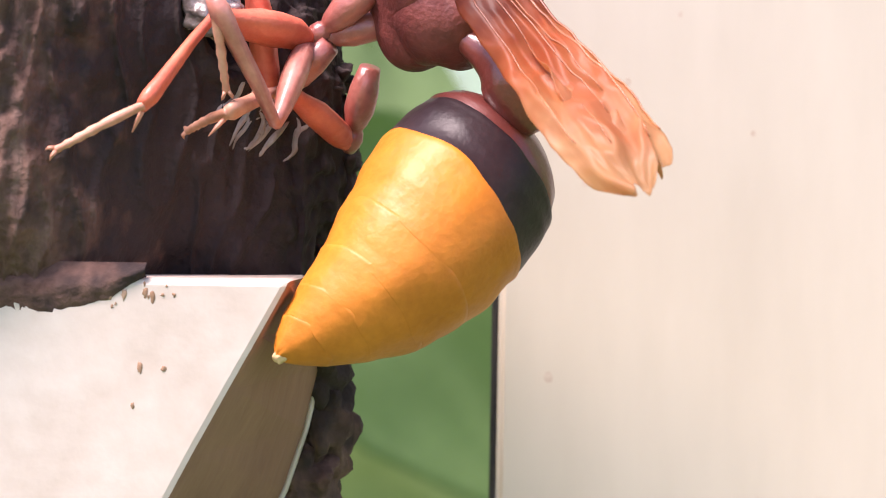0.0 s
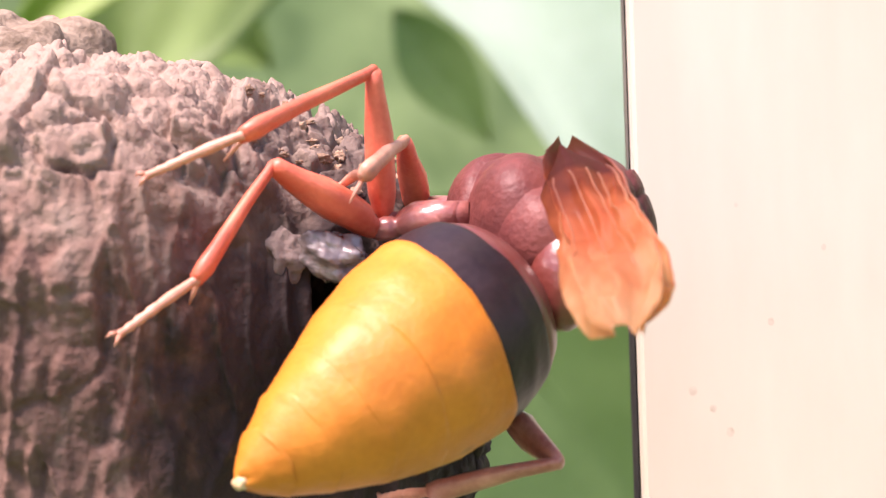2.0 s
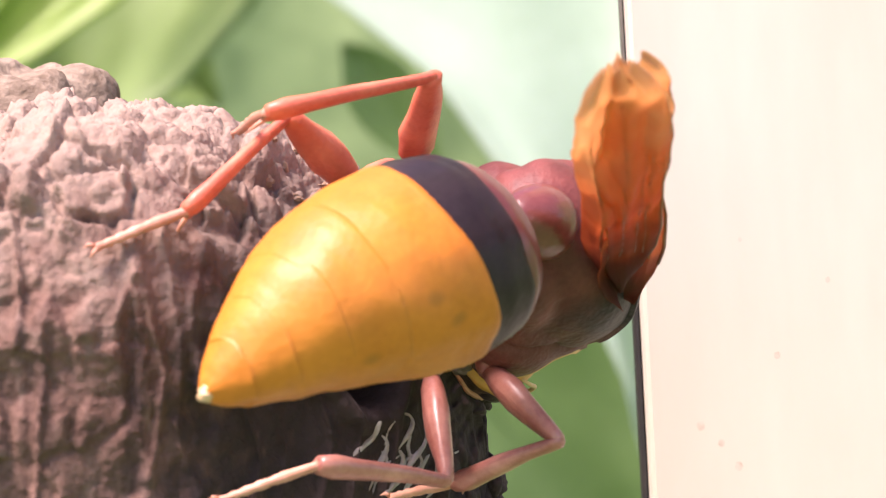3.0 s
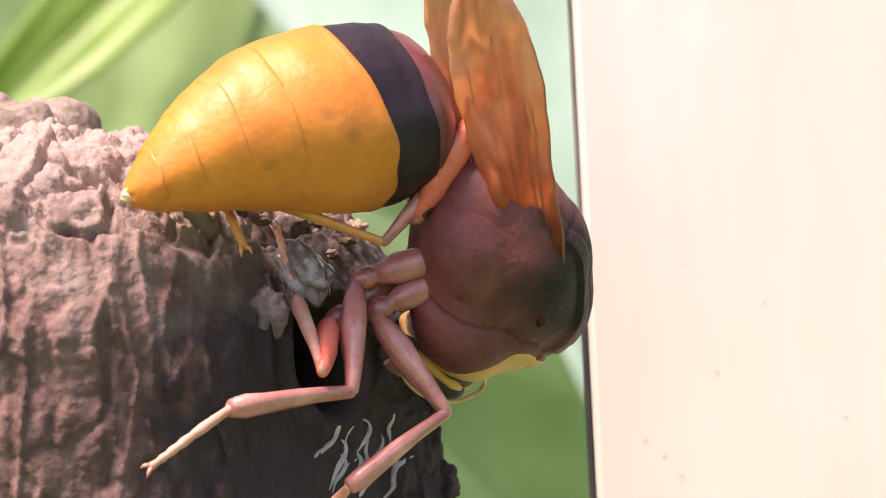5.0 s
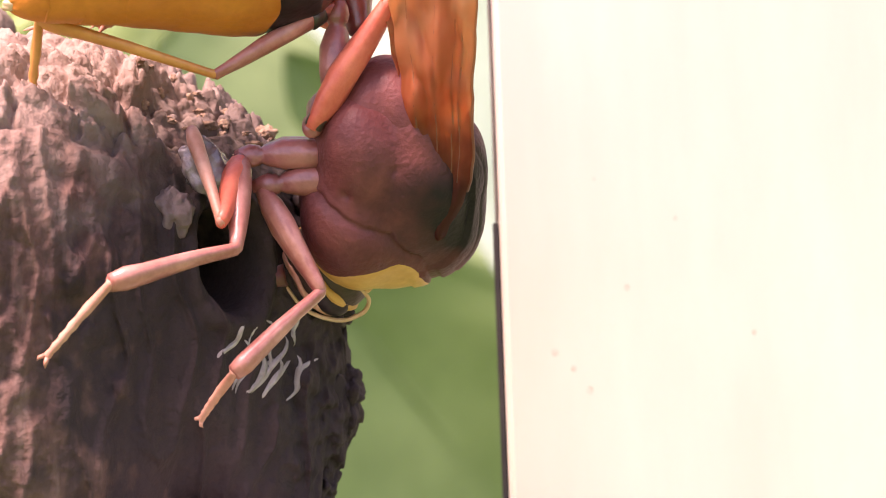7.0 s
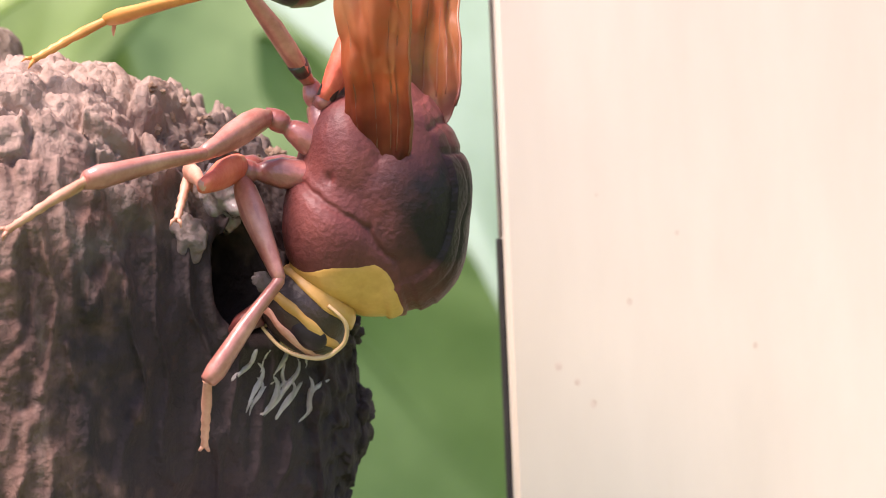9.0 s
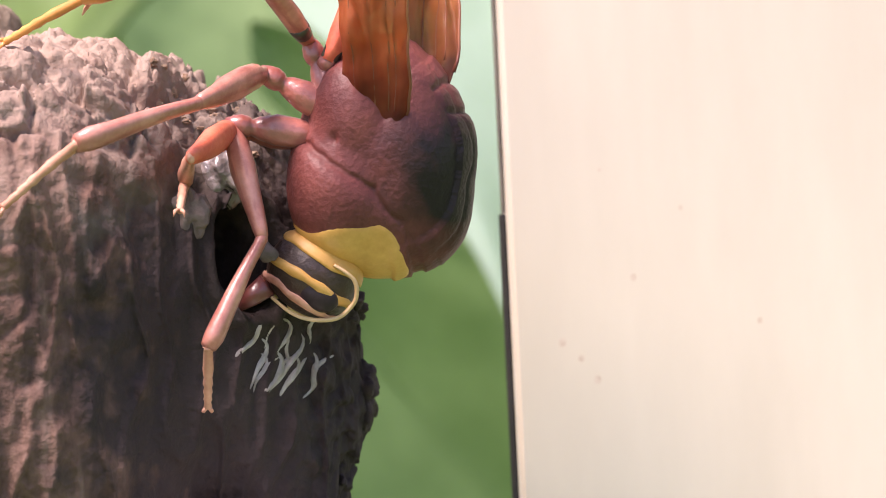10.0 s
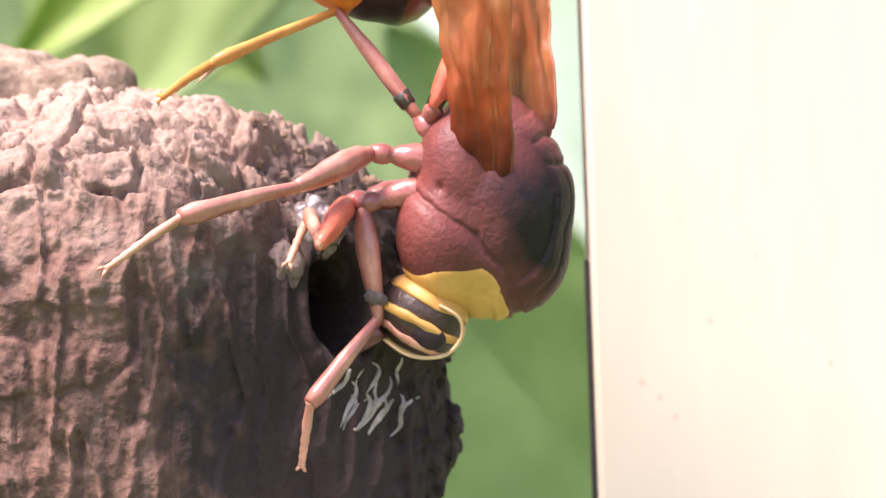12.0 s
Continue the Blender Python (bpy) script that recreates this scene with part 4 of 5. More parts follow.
# ------------------------------------------------------------------ movement
def motions():
    BODY_WAY = {
        "thorax": [(0, -0.5, 0, 1), (0.5, -1.1, 0, 0.5), (1, -2.5, 0, 1.1), (1.5, -1.9, 0, 1.4), (2, -1.3, 0, 1.3), (2.5, -1.6, 0, 0.7), (3, -2.1, 0, 1.7), (4.8, -1.8, -0.5, 2.2), (5.5, -2.3, -0.5, 2.1), (6, -2.1, -0.5, 1.7), (6.5, -2.3, -0.5, 2.5), (7, -2.3, -0.5, 1.9), (8.8, -3.2, -0.5, 1.8), (9.5, -3.4, -0.5, 2.6), (10, -3.2, -0.5, 2.5), (10.5, -3, -0.5, 2.9), (11, -2.5, -0.5, 3.3), (11.5, -3.1, -0.5, 2.7), (12, -2.4, -0.5, 2.8)],
        "gaster_base": [(0, 2.2, -1.5, -5), (0.3, 1.5, -0.4, -6.5), (0.5, 1.5, -1.2, -5.4), (0.7, -2.2, -1.2, -6), (1, -2.4, -1.2, -4.7), (1.5, -1, -3, -2.5), (1.8, -1.6, -2.6, -1.6), (2, -2.4, -2.8, -0.2), (2.2, -4.1, -4, -0.4), (2.5, -5, -4.6, 1.1), (2.7, -4.5, -5.5, 2.6), (3, -3.4, -5, 3.1), (3.2, -3.2, -4.6, 3.7), (4.8, -3.8, -2, 8.3), (5.5, -3.3, -2, 8.8), (6, -3.5, -2, 10.8), (6.5, -3.5, -2, 10.9), (7, -4, -2, 11.1), (8.8, -3.2, 1, 11.3), (10, -3.3, 1, 12.3), (11, -2.8, 1, 13), (11.5, -3.2, 1, 12.4), (12, -3.2, 1, 12.9)],
        "gaster_tip": [(0, -6.5, -6.4, -13.2), (0.3, -6.3, -7.2, -13.1), (0.5, -6.9, -6.4, -13.3), (0.7, -10.7, -5.8, -13.9), (1, -10.8, -6.6, -12), (1.5, -8.9, -10, -8.8), (1.8, -9.1, -10.8, -7.2), (2, -11, -9.8, -5.8), (2.2, -11.9, -12.1, -5.6), (2.5, -14, -11.2, -4.1), (2.7, -13.2, -12.7, -2.5), (3, -12.5, -12, -1.5), (3.2, -12.5, -11, -0.6), (4.8, -14.4, -7.3, 4.9), (5.5, -14.3, -7.3, 5.4), (6, -14.6, -6.8, 7.7), (6.5, -14.9, -6.8, 7.8), (7, -14.9, -6.8, 8.1), (8.8, -13.1, -2, 16.2), (10, -13.1, -2, 17.5), (11, -13, -2, 18.4), (11.5, -13.9, -2, 17.9), (12, -14.7, -2, 15.7)],
        "wing_right_root": [(0, 0.1, -2.5, 1.2), (0.5, 0, -2.5, 3.2), (1, -1.2, -2.6, 3.7), (1.5, -1.5, -2.5, 4), (2, -0.6, -2.5, 4.2), (2.2, 0.5, -3.6, 1.4), (2.5, -1.4, -2, 0.6), (3, 0.5, -2.5, 0.7), (3.2, 0.7, -2.5, 0.9), (4.8, -0.2, -2.1, 0), (5.5, -0.6, -2.1, -0.1), (6, -0.4, -2.1, -0.5), (6.5, -0.6, -2.1, 0.2), (7, -0.5, -2.1, -0.4), (8.8, -3, -2.4, 1.5), (9.5, -3, -2.4, 2.4), (10, -3.2, -2.4, 2.2), (10.5, -3, -2.4, 2.5), (11, -2.6, -2.4, 3), (11.5, -2.7, -2.4, 1.8), (12, -2.3, -2.4, 2.2)],
        "wing_right_tip": [(0, 6.2, -11.8, -6), (0.3, 4.4, -10.4, -7.2), (0.5, 5.4, -9.4, -6.7), (1, 1.7, -12, -5.1), (1.5, 3.6, -13.2, 0.7), (1.8, 3.1, -12.5, 1.3), (2, 0.8, -14.6, -0.9), (2.2, -2.4, -13, 4.1), (2.5, -3.8, -14.4, 4.4), (3, -0.3, -13.8, 7.5), (3.2, 0, -13.4, 8.2), (4.8, -3, -6.5, 11.5), (5.5, -0.5, -6.5, 10.8), (6, -1.1, -6.5, 10.9), (6.5, -1.3, -6.5, 11.2), (7, -0.8, -6.5, 10.6), (8.8, -3.7, -7, 14.3), (9.5, -2.9, -7, 15), (10, -3.6, -7, 15.1), (10.5, -3.3, -7, 15.2), (11, -3.7, -7, 16), (11.5, -2.4, -7, 15.3), (12, -2.9, -7, 15.8)],
        "wing_left_root": [(0, -0.1, -4.4, 1.2), (0.5, -0.2, -4.4, 3.3), (1, -1.3, -4.6, 3.9), (1.5, -1.7, -4.4, 4.1), (2, -0.8, -4.4, 4.3), (2.2, 0.9, -3.2, 0.6), (2.5, -0.1, -2, 1.1), (3, 0.5, -1.5, 0.5), (3.2, 0.7, -1.5, 0.7), (4.8, -0.1, -1.2, 0.9), (5.5, -0.5, -1.2, 0.8), (6, -0.3, -1.2, 0.4), (6.5, -0.6, -1.2, 1.1), (7, -0.5, -1.2, 0.5), (8.8, -1.3, -1, 3.5), (9.5, -1.4, -1, 4.3), (10, -1.5, -1, 4), (10.5, -1.3, -1, 4.7), (11, -0.9, -1, 5.1), (11.5, -1.2, -1, 3.9), (12, -0.6, -1, 4.1)],
        "wing_left_tip": [(0, 5.4, -13.2, -7), (0.3, 3.8, -10.8, -8.2), (0.5, 5.1, -9.1, -7.9), (1, 0.8, -14.7, -4.3), (1.5, 3.2, -14.6, -2.6), (1.8, 2.4, -12.5, -1.5), (2, 0.3, -16, -1.1), (2.2, -1.1, -13, -1.3), (2.5, -2.3, -14.2, 5.7), (3, 0.2, -12.6, 7.7), (3.2, 0.5, -12.2, 8.5), (4.8, -4.1, -4, 12.1), (5.5, -1.3, -4, 11.2), (6, -1.7, -4, 11.2), (6.5, -1.9, -4, 11.6), (7, -1.4, -4, 11), (8.8, -1, 2, 15.8), (9.5, -1.2, 2, 16.5), (10, -1.1, 2, 16.8), (10.5, -1.1, 2, 16.9), (11, -1.8, 2, 17.9), (11.5, -1, 2, 16.9), (12, -1.3, 2, 17.2)],
        "fore_right_hip": [(0, 0, 3, -7), (0.5, -0.5, 3, -7.1), (0.7, -3.2, 2, -5.2), (1, -1.9, 1, -5.8), (1.5, -1, 1, -6.2), (2, -2.8, 0, -4.8), (2.5, -4.7, 0, -2.8), (3, -4.1, 0, -1.7), (4.8, -6.4, -2, 1), (5.5, -6.2, -2, 0.3), (6, -6.2, -2, 0.9), (6.5, -6.6, -2, 0.5), (7, -6.9, -2, 1.8), (8.8, -8.2, -2, 3.1), (9.5, -8, -2, 4), (10, -8.4, -2, 4.1), (10.5, -8.1, -2, 4.3), (11, -7.8, -2, 3.9), (11.5, -7.9, -2, 3.4), (12, -7, -2, 3.2)],
        "fore_right_knee": [(0, 0.5, 5, -9.2), (0.5, 0, 5, -8.9), (0.7, -2.5, 5, -8.3), (1, 0.3, -2.5, -7), (1.5, -0.4, -3.5, -7), (2, -1.2, -4, -6), (2.5, -1.8, -2.5, -5.4), (3, -1.9, -3, -4), (4.8, -3.4, -2.5, -3.7), (5.5, -3.5, -3.5, -3.1), (6, -3.8, -3, -3.2), (6.5, -3.9, -4, -2.8), (7, -4.4, -3, -2.8), (8.8, -6.7, -3.5, -0.8), (9.5, -6.8, -3, -0.2), (10, -7.4, -3.5, -0.2), (10.5, -7.3, -3.5, 0), (11, -7, -2.5, -0.5), (11.5, -6.3, -3.5, -0.9), (12, -6.5, -2, -1.4)],
        "fore_right_ankle": [(0, -0.8, 5, -10.7), (0.5, -1.5, 5, -10.2), (0.7, -4.1, 5, -11.4), (1, -1.7, 1, -9.5), (1.5, -2.1, 0, -9.1), (2, -5.1, -3, -6.9), (2.5, -6.3, -3.5, -6.6), (3, -5.5, -0.5, -5.6), (4.8, -7.2, -4, -5.2), (5.5, -7.6, -4.5, -5.3), (6, -7.8, -4.5, -5), (6.5, -8, -5, -5.1), (7, -8.3, -5, -5.2), (8.8, -9.3, -4.5, -4.3), (9.5, -9.4, -4, -3.7), (10, -9.6, -5, -4.1), (10.5, -9.5, -4.5, -4.2), (11, -9.3, -4, -4), (11.5, -8.9, -5, -4.4), (12, -9.1, -4, -4.3)],
        "fore_right_foot": [(0, -2.1, 5, -11.2), (0.5, -2.8, 5, -10.6), (0.7, -5.2, 5, -12.2), (1, -3.7, 3, -10.1), (1.5, -4.1, 2, -9.4), (2, -7.1, -1.1, -7.3), (2.5, -8.8, -2.5, -6.9), (3, -7.3, -2, -5.7), (4.8, -8.9, -2.6, -6.9), (5.5, -9.4, -2.9, -6.8), (6, -9.4, -3, -6.6), (6.5, -9.5, -3, -6.7), (7, -9.4, -3, -6.7), (8.8, -9.7, -3.2, -6.8), (9.5, -9.6, -3.2, -6.4), (10, -9.7, -3.2, -6.4), (10.5, -9.6, -3.1, -6.7), (11, -9.5, -3.1, -6.7), (11.5, -9.4, -3, -6.5), (12, -9.7, -3.1, -7.2)],
        "mid_right_hip": [(0, -5.4, -1, -1.8), (0.3, -4.8, -1, -1.8), (0.7, -5.6, -1, -2.1), (1, -6.7, 0, -0.9), (1.5, -6.5, 0, 0), (2, -6.2, 0, -2), (2.5, -5.7, 0, -3.1), (3, -6, 0, -1.7), (4.8, -6.8, -2, 1.9), (5.5, -7, -2, 2.1), (6, -7.2, -2, 2.7), (6.5, -7.4, -2, 2.8), (7, -7.5, -2, 2.9), (8.8, -6.9, -2, 5.1), (9.5, -6.8, -2, 5.8), (10, -7.1, -2, 5.9), (10.5, -6.8, -2, 6.3), (11, -6.6, -2, 6.1), (11.5, -6.6, -2, 5.5), (12, -6.5, -2, 5.2)],
        "mid_right_knee": [(0, -6.3, -4, -4.5), (0.3, -5.9, -4, -4.7), (0.7, -4.5, -3, -5.9), (1, -6.9, -3.2, -5), (1.5, -6.3, -3, -5.4), (1.8, -6.5, -3.2, -4.3), (2, -5.6, -5, -3.6), (2.5, -4.8, -3.5, -5.4), (3, -5.6, -3, -5.2), (4.8, -7.2, -4.5, -2.1), (5.5, -6.9, -4.5, -1.7), (6, -7.2, -5, -0.9), (6.5, -7.3, -5, -0.8), (7, -7.6, -5, -0.3), (8.8, -9.3, -6, 3.5), (9.5, -9.1, -6, 4.5), (10, -9.4, -6, 4.7), (10.5, -9, -6.5, 5.2), (11, -9.3, -5.5, 4.7), (11.5, -9, -6, 3.8), (12, -9.3, -5.5, 3.9)],
        "mid_right_ankle": [(0, -7.6, -5.5, -2.4), (0.3, -7.2, -5.5, -2.5), (0.7, -6.8, -3.6, -3.3), (1, -8.7, -0.4, -2.7), (1.5, -9.1, -0.4, -2), (1.8, -8.7, -0.4, -1.4), (2, -7.7, -2, -4.9), (2.5, -8, -7, -6.2), (3, -9.7, -6, -4.2), (4.8, -11.1, -8, -2.2), (5.5, -11.4, -7, -2.3), (6, -11.6, -7.5, -1.8), (6.5, -11.7, -7.5, -1.8), (7, -11.6, -8, -1.5), (8.8, -13.4, -9.5, 2.7), (9.5, -12.9, -9.5, 3.4), (10, -13.5, -9, 3.3), (10.5, -12.9, -10, 3.5), (11, -13.7, -7, 3.3), (11.5, -12.9, -10, 2.9), (12, -13.3, -8.5, 2.9)],
        "mid_right_foot": [(0, -7.9, -5, -5), (0.3, -7.5, -5, -5.1), (0.7, -7.3, -4, -1.9), (1, -9.6, -0.1, -1.5), (1.5, -10.2, -0.2, -0.7), (1.8, -9.7, -0.2, 0), (2, -10.2, -3.8, -5.4), (2.5, -11.7, -5.4, -6.8), (3, -12.8, -6.6, -5.1), (4.8, -14.4, -7.9, -4.3), (5.5, -14.3, -7.8, -4.5), (6, -14.4, -8, -4.4), (6.5, -14.5, -8, -4.4), (7, -14.5, -8, -4.5), (8.8, -15.8, -8.5, 1.2), (9.5, -15.5, -8.2, 2), (10, -16, -8.5, 1.3), (10.5, -15, -8, 2.1), (11, -15.8, -8.5, 1.2), (11.5, -15.1, -8.2, 1.5), (12, -17.6, -9.1, 0.1)],
        "hind_right_hip": [(0, 1.7, 4, -5.2), (2, -3, 4, -0.3), (3, -4.1, 4, 1.2), (4.8, -1.9, -2.5, 6.9), (5.5, -2.5, -2.5, 7.6), (6, -2.9, -2.5, 8.6), (6.5, -3.7, -2.5, 7.8), (7, -3.8, -2.5, 8.2), (8.8, -5.3, -1.5, 6.1), (9.5, -5.3, -1.5, 7), (10, -5.4, -1.5, 6.9), (10.5, -5.4, -1.5, 7.6), (11, -5.1, -1.5, 7.1), (11.5, -5.1, -1.5, 6.7), (12, -4.6, -1.5, 6.4)],
        "hind_right_knee": [(0, -2.2, 5, -8.5), (2, -4.8, 5, -2.3), (3, -7.1, 5, 1.3), (4.8, -4.5, -3.5, 4.1), (5.5, -5.4, -3.5, 4.7), (6, -6.2, -3.5, 6.3), (6.5, -6.7, -3.5, 6.4), (7, -6.7, -4, 6.5), (8.8, -7.4, -5, 9.4), (9.5, -7.3, -5, 10.1), (10, -7.3, -6, 9.4), (10.5, -6.6, -6.5, 9.6), (11, -7.2, -5.5, 10.2), (11.5, -7.1, -5.5, 9.7), (12, -7.7, -1, 10.8)],
        "hind_right_ankle": [(0, -6.5, 5, -10.8), (2, -6.9, 5, -4.3), (3, -9.3, 5, -0.6), (4.8, -8.7, -3.5, 4.3), (5.5, -9.2, -3.5, 5), (6, -10.7, -4, 6.7), (6.5, -11.5, -4, 6.8), (7, -11.2, -5, 6.7), (8.8, -13, -1.5, 8.9), (9.5, -12.7, -1, 9.4), (10, -13.3, -4, 8.7), (10.5, -12.4, -5.5, 8.9), (11, -12.6, -2, 9.5), (11.5, -12.5, -2, 9.2), (12, -12.1, -5, 8.8)],
        "hind_right_foot": [(0, -8.7, 5, -10.8), (2, -9, 5, -5.2), (3, -11.3, 5, -0.5), (4.8, -11.1, -4, 4.5), (5.5, -11.5, -4, 5.2), (6, -14, -4.1, 6.1), (6.5, -14.7, -5.1, 5.9), (7, -14.5, -4.7, 6), (8.8, -15.5, -3, 7.5), (9.5, -14.8, -3, 7.9), (10, -16.5, -3.2, 7.3), (10.5, -14.4, -3, 8), (11, -15.5, -3, 7.5), (11.5, -15.4, -3, 7.5), (12, -14.6, -3, 7.6)],
        "fore_left_hip": [(0, -3.9, 2, -5.5), (0.5, -5.3, 4, 2.7), (1, -6.5, 4, 0.7), (2, -5.8, 4, 2.2), (3, -6.9, 5, 5.4), (4.8, -8.1, -1.5, -0.1), (5.5, -7.3, -1.5, 1.9), (6, -7.6, -1.5, 2.3), (6.5, -8, -1.5, 2.4), (7, -7.5, -1.5, 2.9), (8.8, -8.1, -1.5, 3.3), (9.5, -7.5, -1.5, 4.2), (10, -8.4, -1.5, 3.9), (11, -7.8, -1.5, 3.6), (11.5, -8.3, -1.5, 3.2), (12, -7.5, -1.5, 3.3)],
        "fore_left_knee": [(0, -6.3, -1.5, -3.4), (0.5, -7.3, -0.5, 2.4), (1, -7.4, 0, 3.7), (2, -6, 0.5, 4.6), (3, -9, -0.5, 4.4), (4.8, -7.9, -6, -1.4), (5.5, -8.4, -6, -0.8), (6, -7.7, -6, -0.5), (6.5, -8.3, -6.5, 0.1), (7, -8.2, -6, 0), (8.8, -9.6, -6.5, 2.7), (9.5, -8.5, -5.5, 2.6), (10, -9.9, -6.5, 2.7), (11, -9, -6, 1.7), (11.5, -8.6, -6.5, 2.2), (12, -8.5, -6, 1.6)],
        "fore_left_ankle": [(0, -8.1, -5.5, -4.5), (0.5, -8.5, -5, 1.3), (1, -8.6, -4.5, 2.4), (2, -7.1, -3.5, 3.7), (3, -10.4, -5.5, 2.9), (4.8, -8.7, -2.5, 0.7), (5.5, -9.2, -3, 1.6), (6, -8.5, -3.5, 1.9), (6.5, -9.2, -4, 2.5), (7, -8.8, -3.5, 2.6), (8.8, -9.9, -2.5, 3.2), (9.5, -9.4, -1.5, 3.6), (10, -10, -3, 2.5), (11, -9.7, -2.5, 2.7), (11.5, -9.8, -2.5, 3.2), (12, -9, -2, 2.7)],
        "fore_left_foot": [(0, -9.6, -3.3, -5.1), (0.5, -9.3, -2.6, 1), (1, -9.4, -2.5, 1.9), (2, -8.3, -0.5, 3.3), (3, -10.8, -3.6, 2.8), (4.8, -9.3, -2, 2.8), (5.5, -9.5, -2, 3), (6, -9.5, -2.1, 3), (6.5, -9.7, -2.2, 3.1), (7, -9.1, -1.3, 3.4), (8.8, -10.5, -3.8, 1.1), (9.5, -10, -3, 2), (10, -10.3, -3.6, 1.1), (11, -10.1, -3.4, 1), (11.5, -10.1, -3.3, 1.3), (12, -9.9, -3.2, 0.9)],
        "hind_left_hip": [(0, -6.8, 0, -3.9), (0.3, -5.2, 0, -0.2), (0.5, -5.7, 0, -1.3), (1, -6.6, 0, 0.1), (1.5, -6.7, 0, 1), (2, -6.8, 0, 1.9), (2.5, -6.6, 0, 3.6), (3, -6.2, 2, 5.5), (3.5, -5.3, 3, 6), (4.2, -3.9, 3, 5.6), (4.8, -4.4, -3.4, 4.2), (5.5, -4.9, -3.4, 4), (6, -4.7, -3.4, 3.5), (6.5, -5, -3.4, 4.3), (7, -4.9, -3.4, 3.7), (8.8, -4.8, -2.2, 5.5), (9.5, -5, -2.2, 6.4), (10, -4.8, -2.2, 6.2), (10.5, -4.5, -2.2, 6.6), (11, -4.1, -2.2, 7.2), (11.5, -4.7, -2.2, 6.7), (12, -4.1, -2.2, 6.8)],
        "hind_left_knee": [(0, -7.6, -1.5, 1.5), (0.3, -6.2, -1.5, 4.5), (0.5, -6.3, -0.5, 4.7), (1, -6.8, -1, 5.7), (1.5, -6.8, -1.5, 6.7), (2, -6.9, -2, 7.1), (2.5, -6, -3.5, 7.6), (3, -5.4, -2.5, 8), (3.5, -4.9, 3, 8.2), (4.2, -5.9, 4.5, 7.4), (4.8, -1.8, -3.6, 7.9), (5.5, -2.3, -3.6, 7.8), (6, -2.1, -3.6, 7.3), (6.5, -2.4, -3.6, 8.1), (7, -2.3, -3.6, 7.6), (8.8, -2.9, -1.5, 9), (9.5, -3, -1.5, 9.9), (10, -2.8, -1.5, 9.7), (10.5, -2.6, -1.5, 10.1), (11, -2.2, -1.5, 10.7), (11.5, -2.7, -1.5, 10.3), (12, -2.1, -1.5, 10.5)],
        "hind_left_ankle": [(0, -12, -6, 0.5), (0.3, -7.5, -6.5, 2), (0.5, -10.7, -5, 3.4), (1, -11.8, -4.5, 4), (1.5, -10.6, -6.5, 4.5), (2, -10.8, -6.5, 4.9), (2.5, -10.3, -7.5, 6.6), (3, -10.4, -6, 7.1), (3.5, -9.4, 1, 7.3), (4.2, -9.2, 4.5, 6.8), (4.8, -1.5, 1, 14), (5.5, -2.2, 1, 13.9), (6, -2, 1, 13.4), (6.5, -2.3, 1, 14.3), (7, -2.2, 1, 13.8), (8.8, -3.2, 1, 14.1), (9.5, -3.4, 1, 15), (10, -3.1, 1, 14.8), (10.5, -3, 1, 15.1), (11, -2.5, 1, 15.9), (11.5, -3.2, 1, 15.6), (12, -2.5, 1, 15.8)],
        "hind_left_foot": [(0, -14.6, -8.1, -0.1), (0.3, -9.4, -7, -0.1), (0.5, -13.5, -6.7, 2.7), (1, -14, -6.9, 3), (1.5, -14.1, -6.9, 3.2), (2, -14.2, -6.9, 3.6), (2.5, -13.1, -5, 6.2), (3, -11.9, -3, 6.7), (3.5, -10.7, 0, 6.8), (4.2, -10.9, 4.5, 6.4), (4.8, -2, 2, 16.9), (5.5, -2.7, 2, 16.9), (6, -2.6, 2, 16.3), (6.5, -2.8, 2, 17.2), (7, -2.7, 2, 16.7), (8.8, -3.7, 2, 17), (9.5, -4, 2, 18), (10, -3.6, 2, 17.8), (10.5, -3.6, 2, 18.1), (11, -3.1, 2, 18.9), (11.5, -3.8, 2, 18.7), (12, -3.1, 2, 19)],
        "mid_left_hip": [(0, -5.3, -1, -1.7), (0.3, -4.9, -1, -1.9), (0.5, -4.8, -1, -1.8), (1, -7, -1, -0.7), (1.5, -6.9, -1, 0.5), (2, -7, -1, 1.7), (2.5, -8.1, -1, 3.9), (3, -8.4, 0, 4.8), (4.8, -3.5, 1, 6.7), (5.5, -1.8, 1, 7.5), (6, -2.5, 1, 7.9), (6.5, -2.9, 1, 7.3), (7, -2.8, 1, 7.7), (8.8, -2.5, 2.5, 2.5), (10, -2.5, 2.5, 2.5), (12, -2.5, 2.5, 2.5)],
        "mid_left_knee": [(0, -8.6, -4, -1.1), (0.3, -8, -3.4, -1.2), (0.5, -7.9, -3, 0.6), (1, -9.8, -3.5, 2.4), (1.5, -9.8, -4, 3.3), (2, -10.4, -3.5, 4.1), (2.5, -10.4, -4.5, 6.5), (3, -10.3, -4, 7.3), (4.8, -8.6, 2.5, 6.7), (5.5, -6.7, 2.5, 8.2), (6, -5.9, 2.5, 8.3), (6.5, -6.1, 2.5, 8.5), (7, -5.6, 2.5, 9), (8.8, -2, 6, 5), (10, -2, 6, 5), (12, -2, 6, 5)],
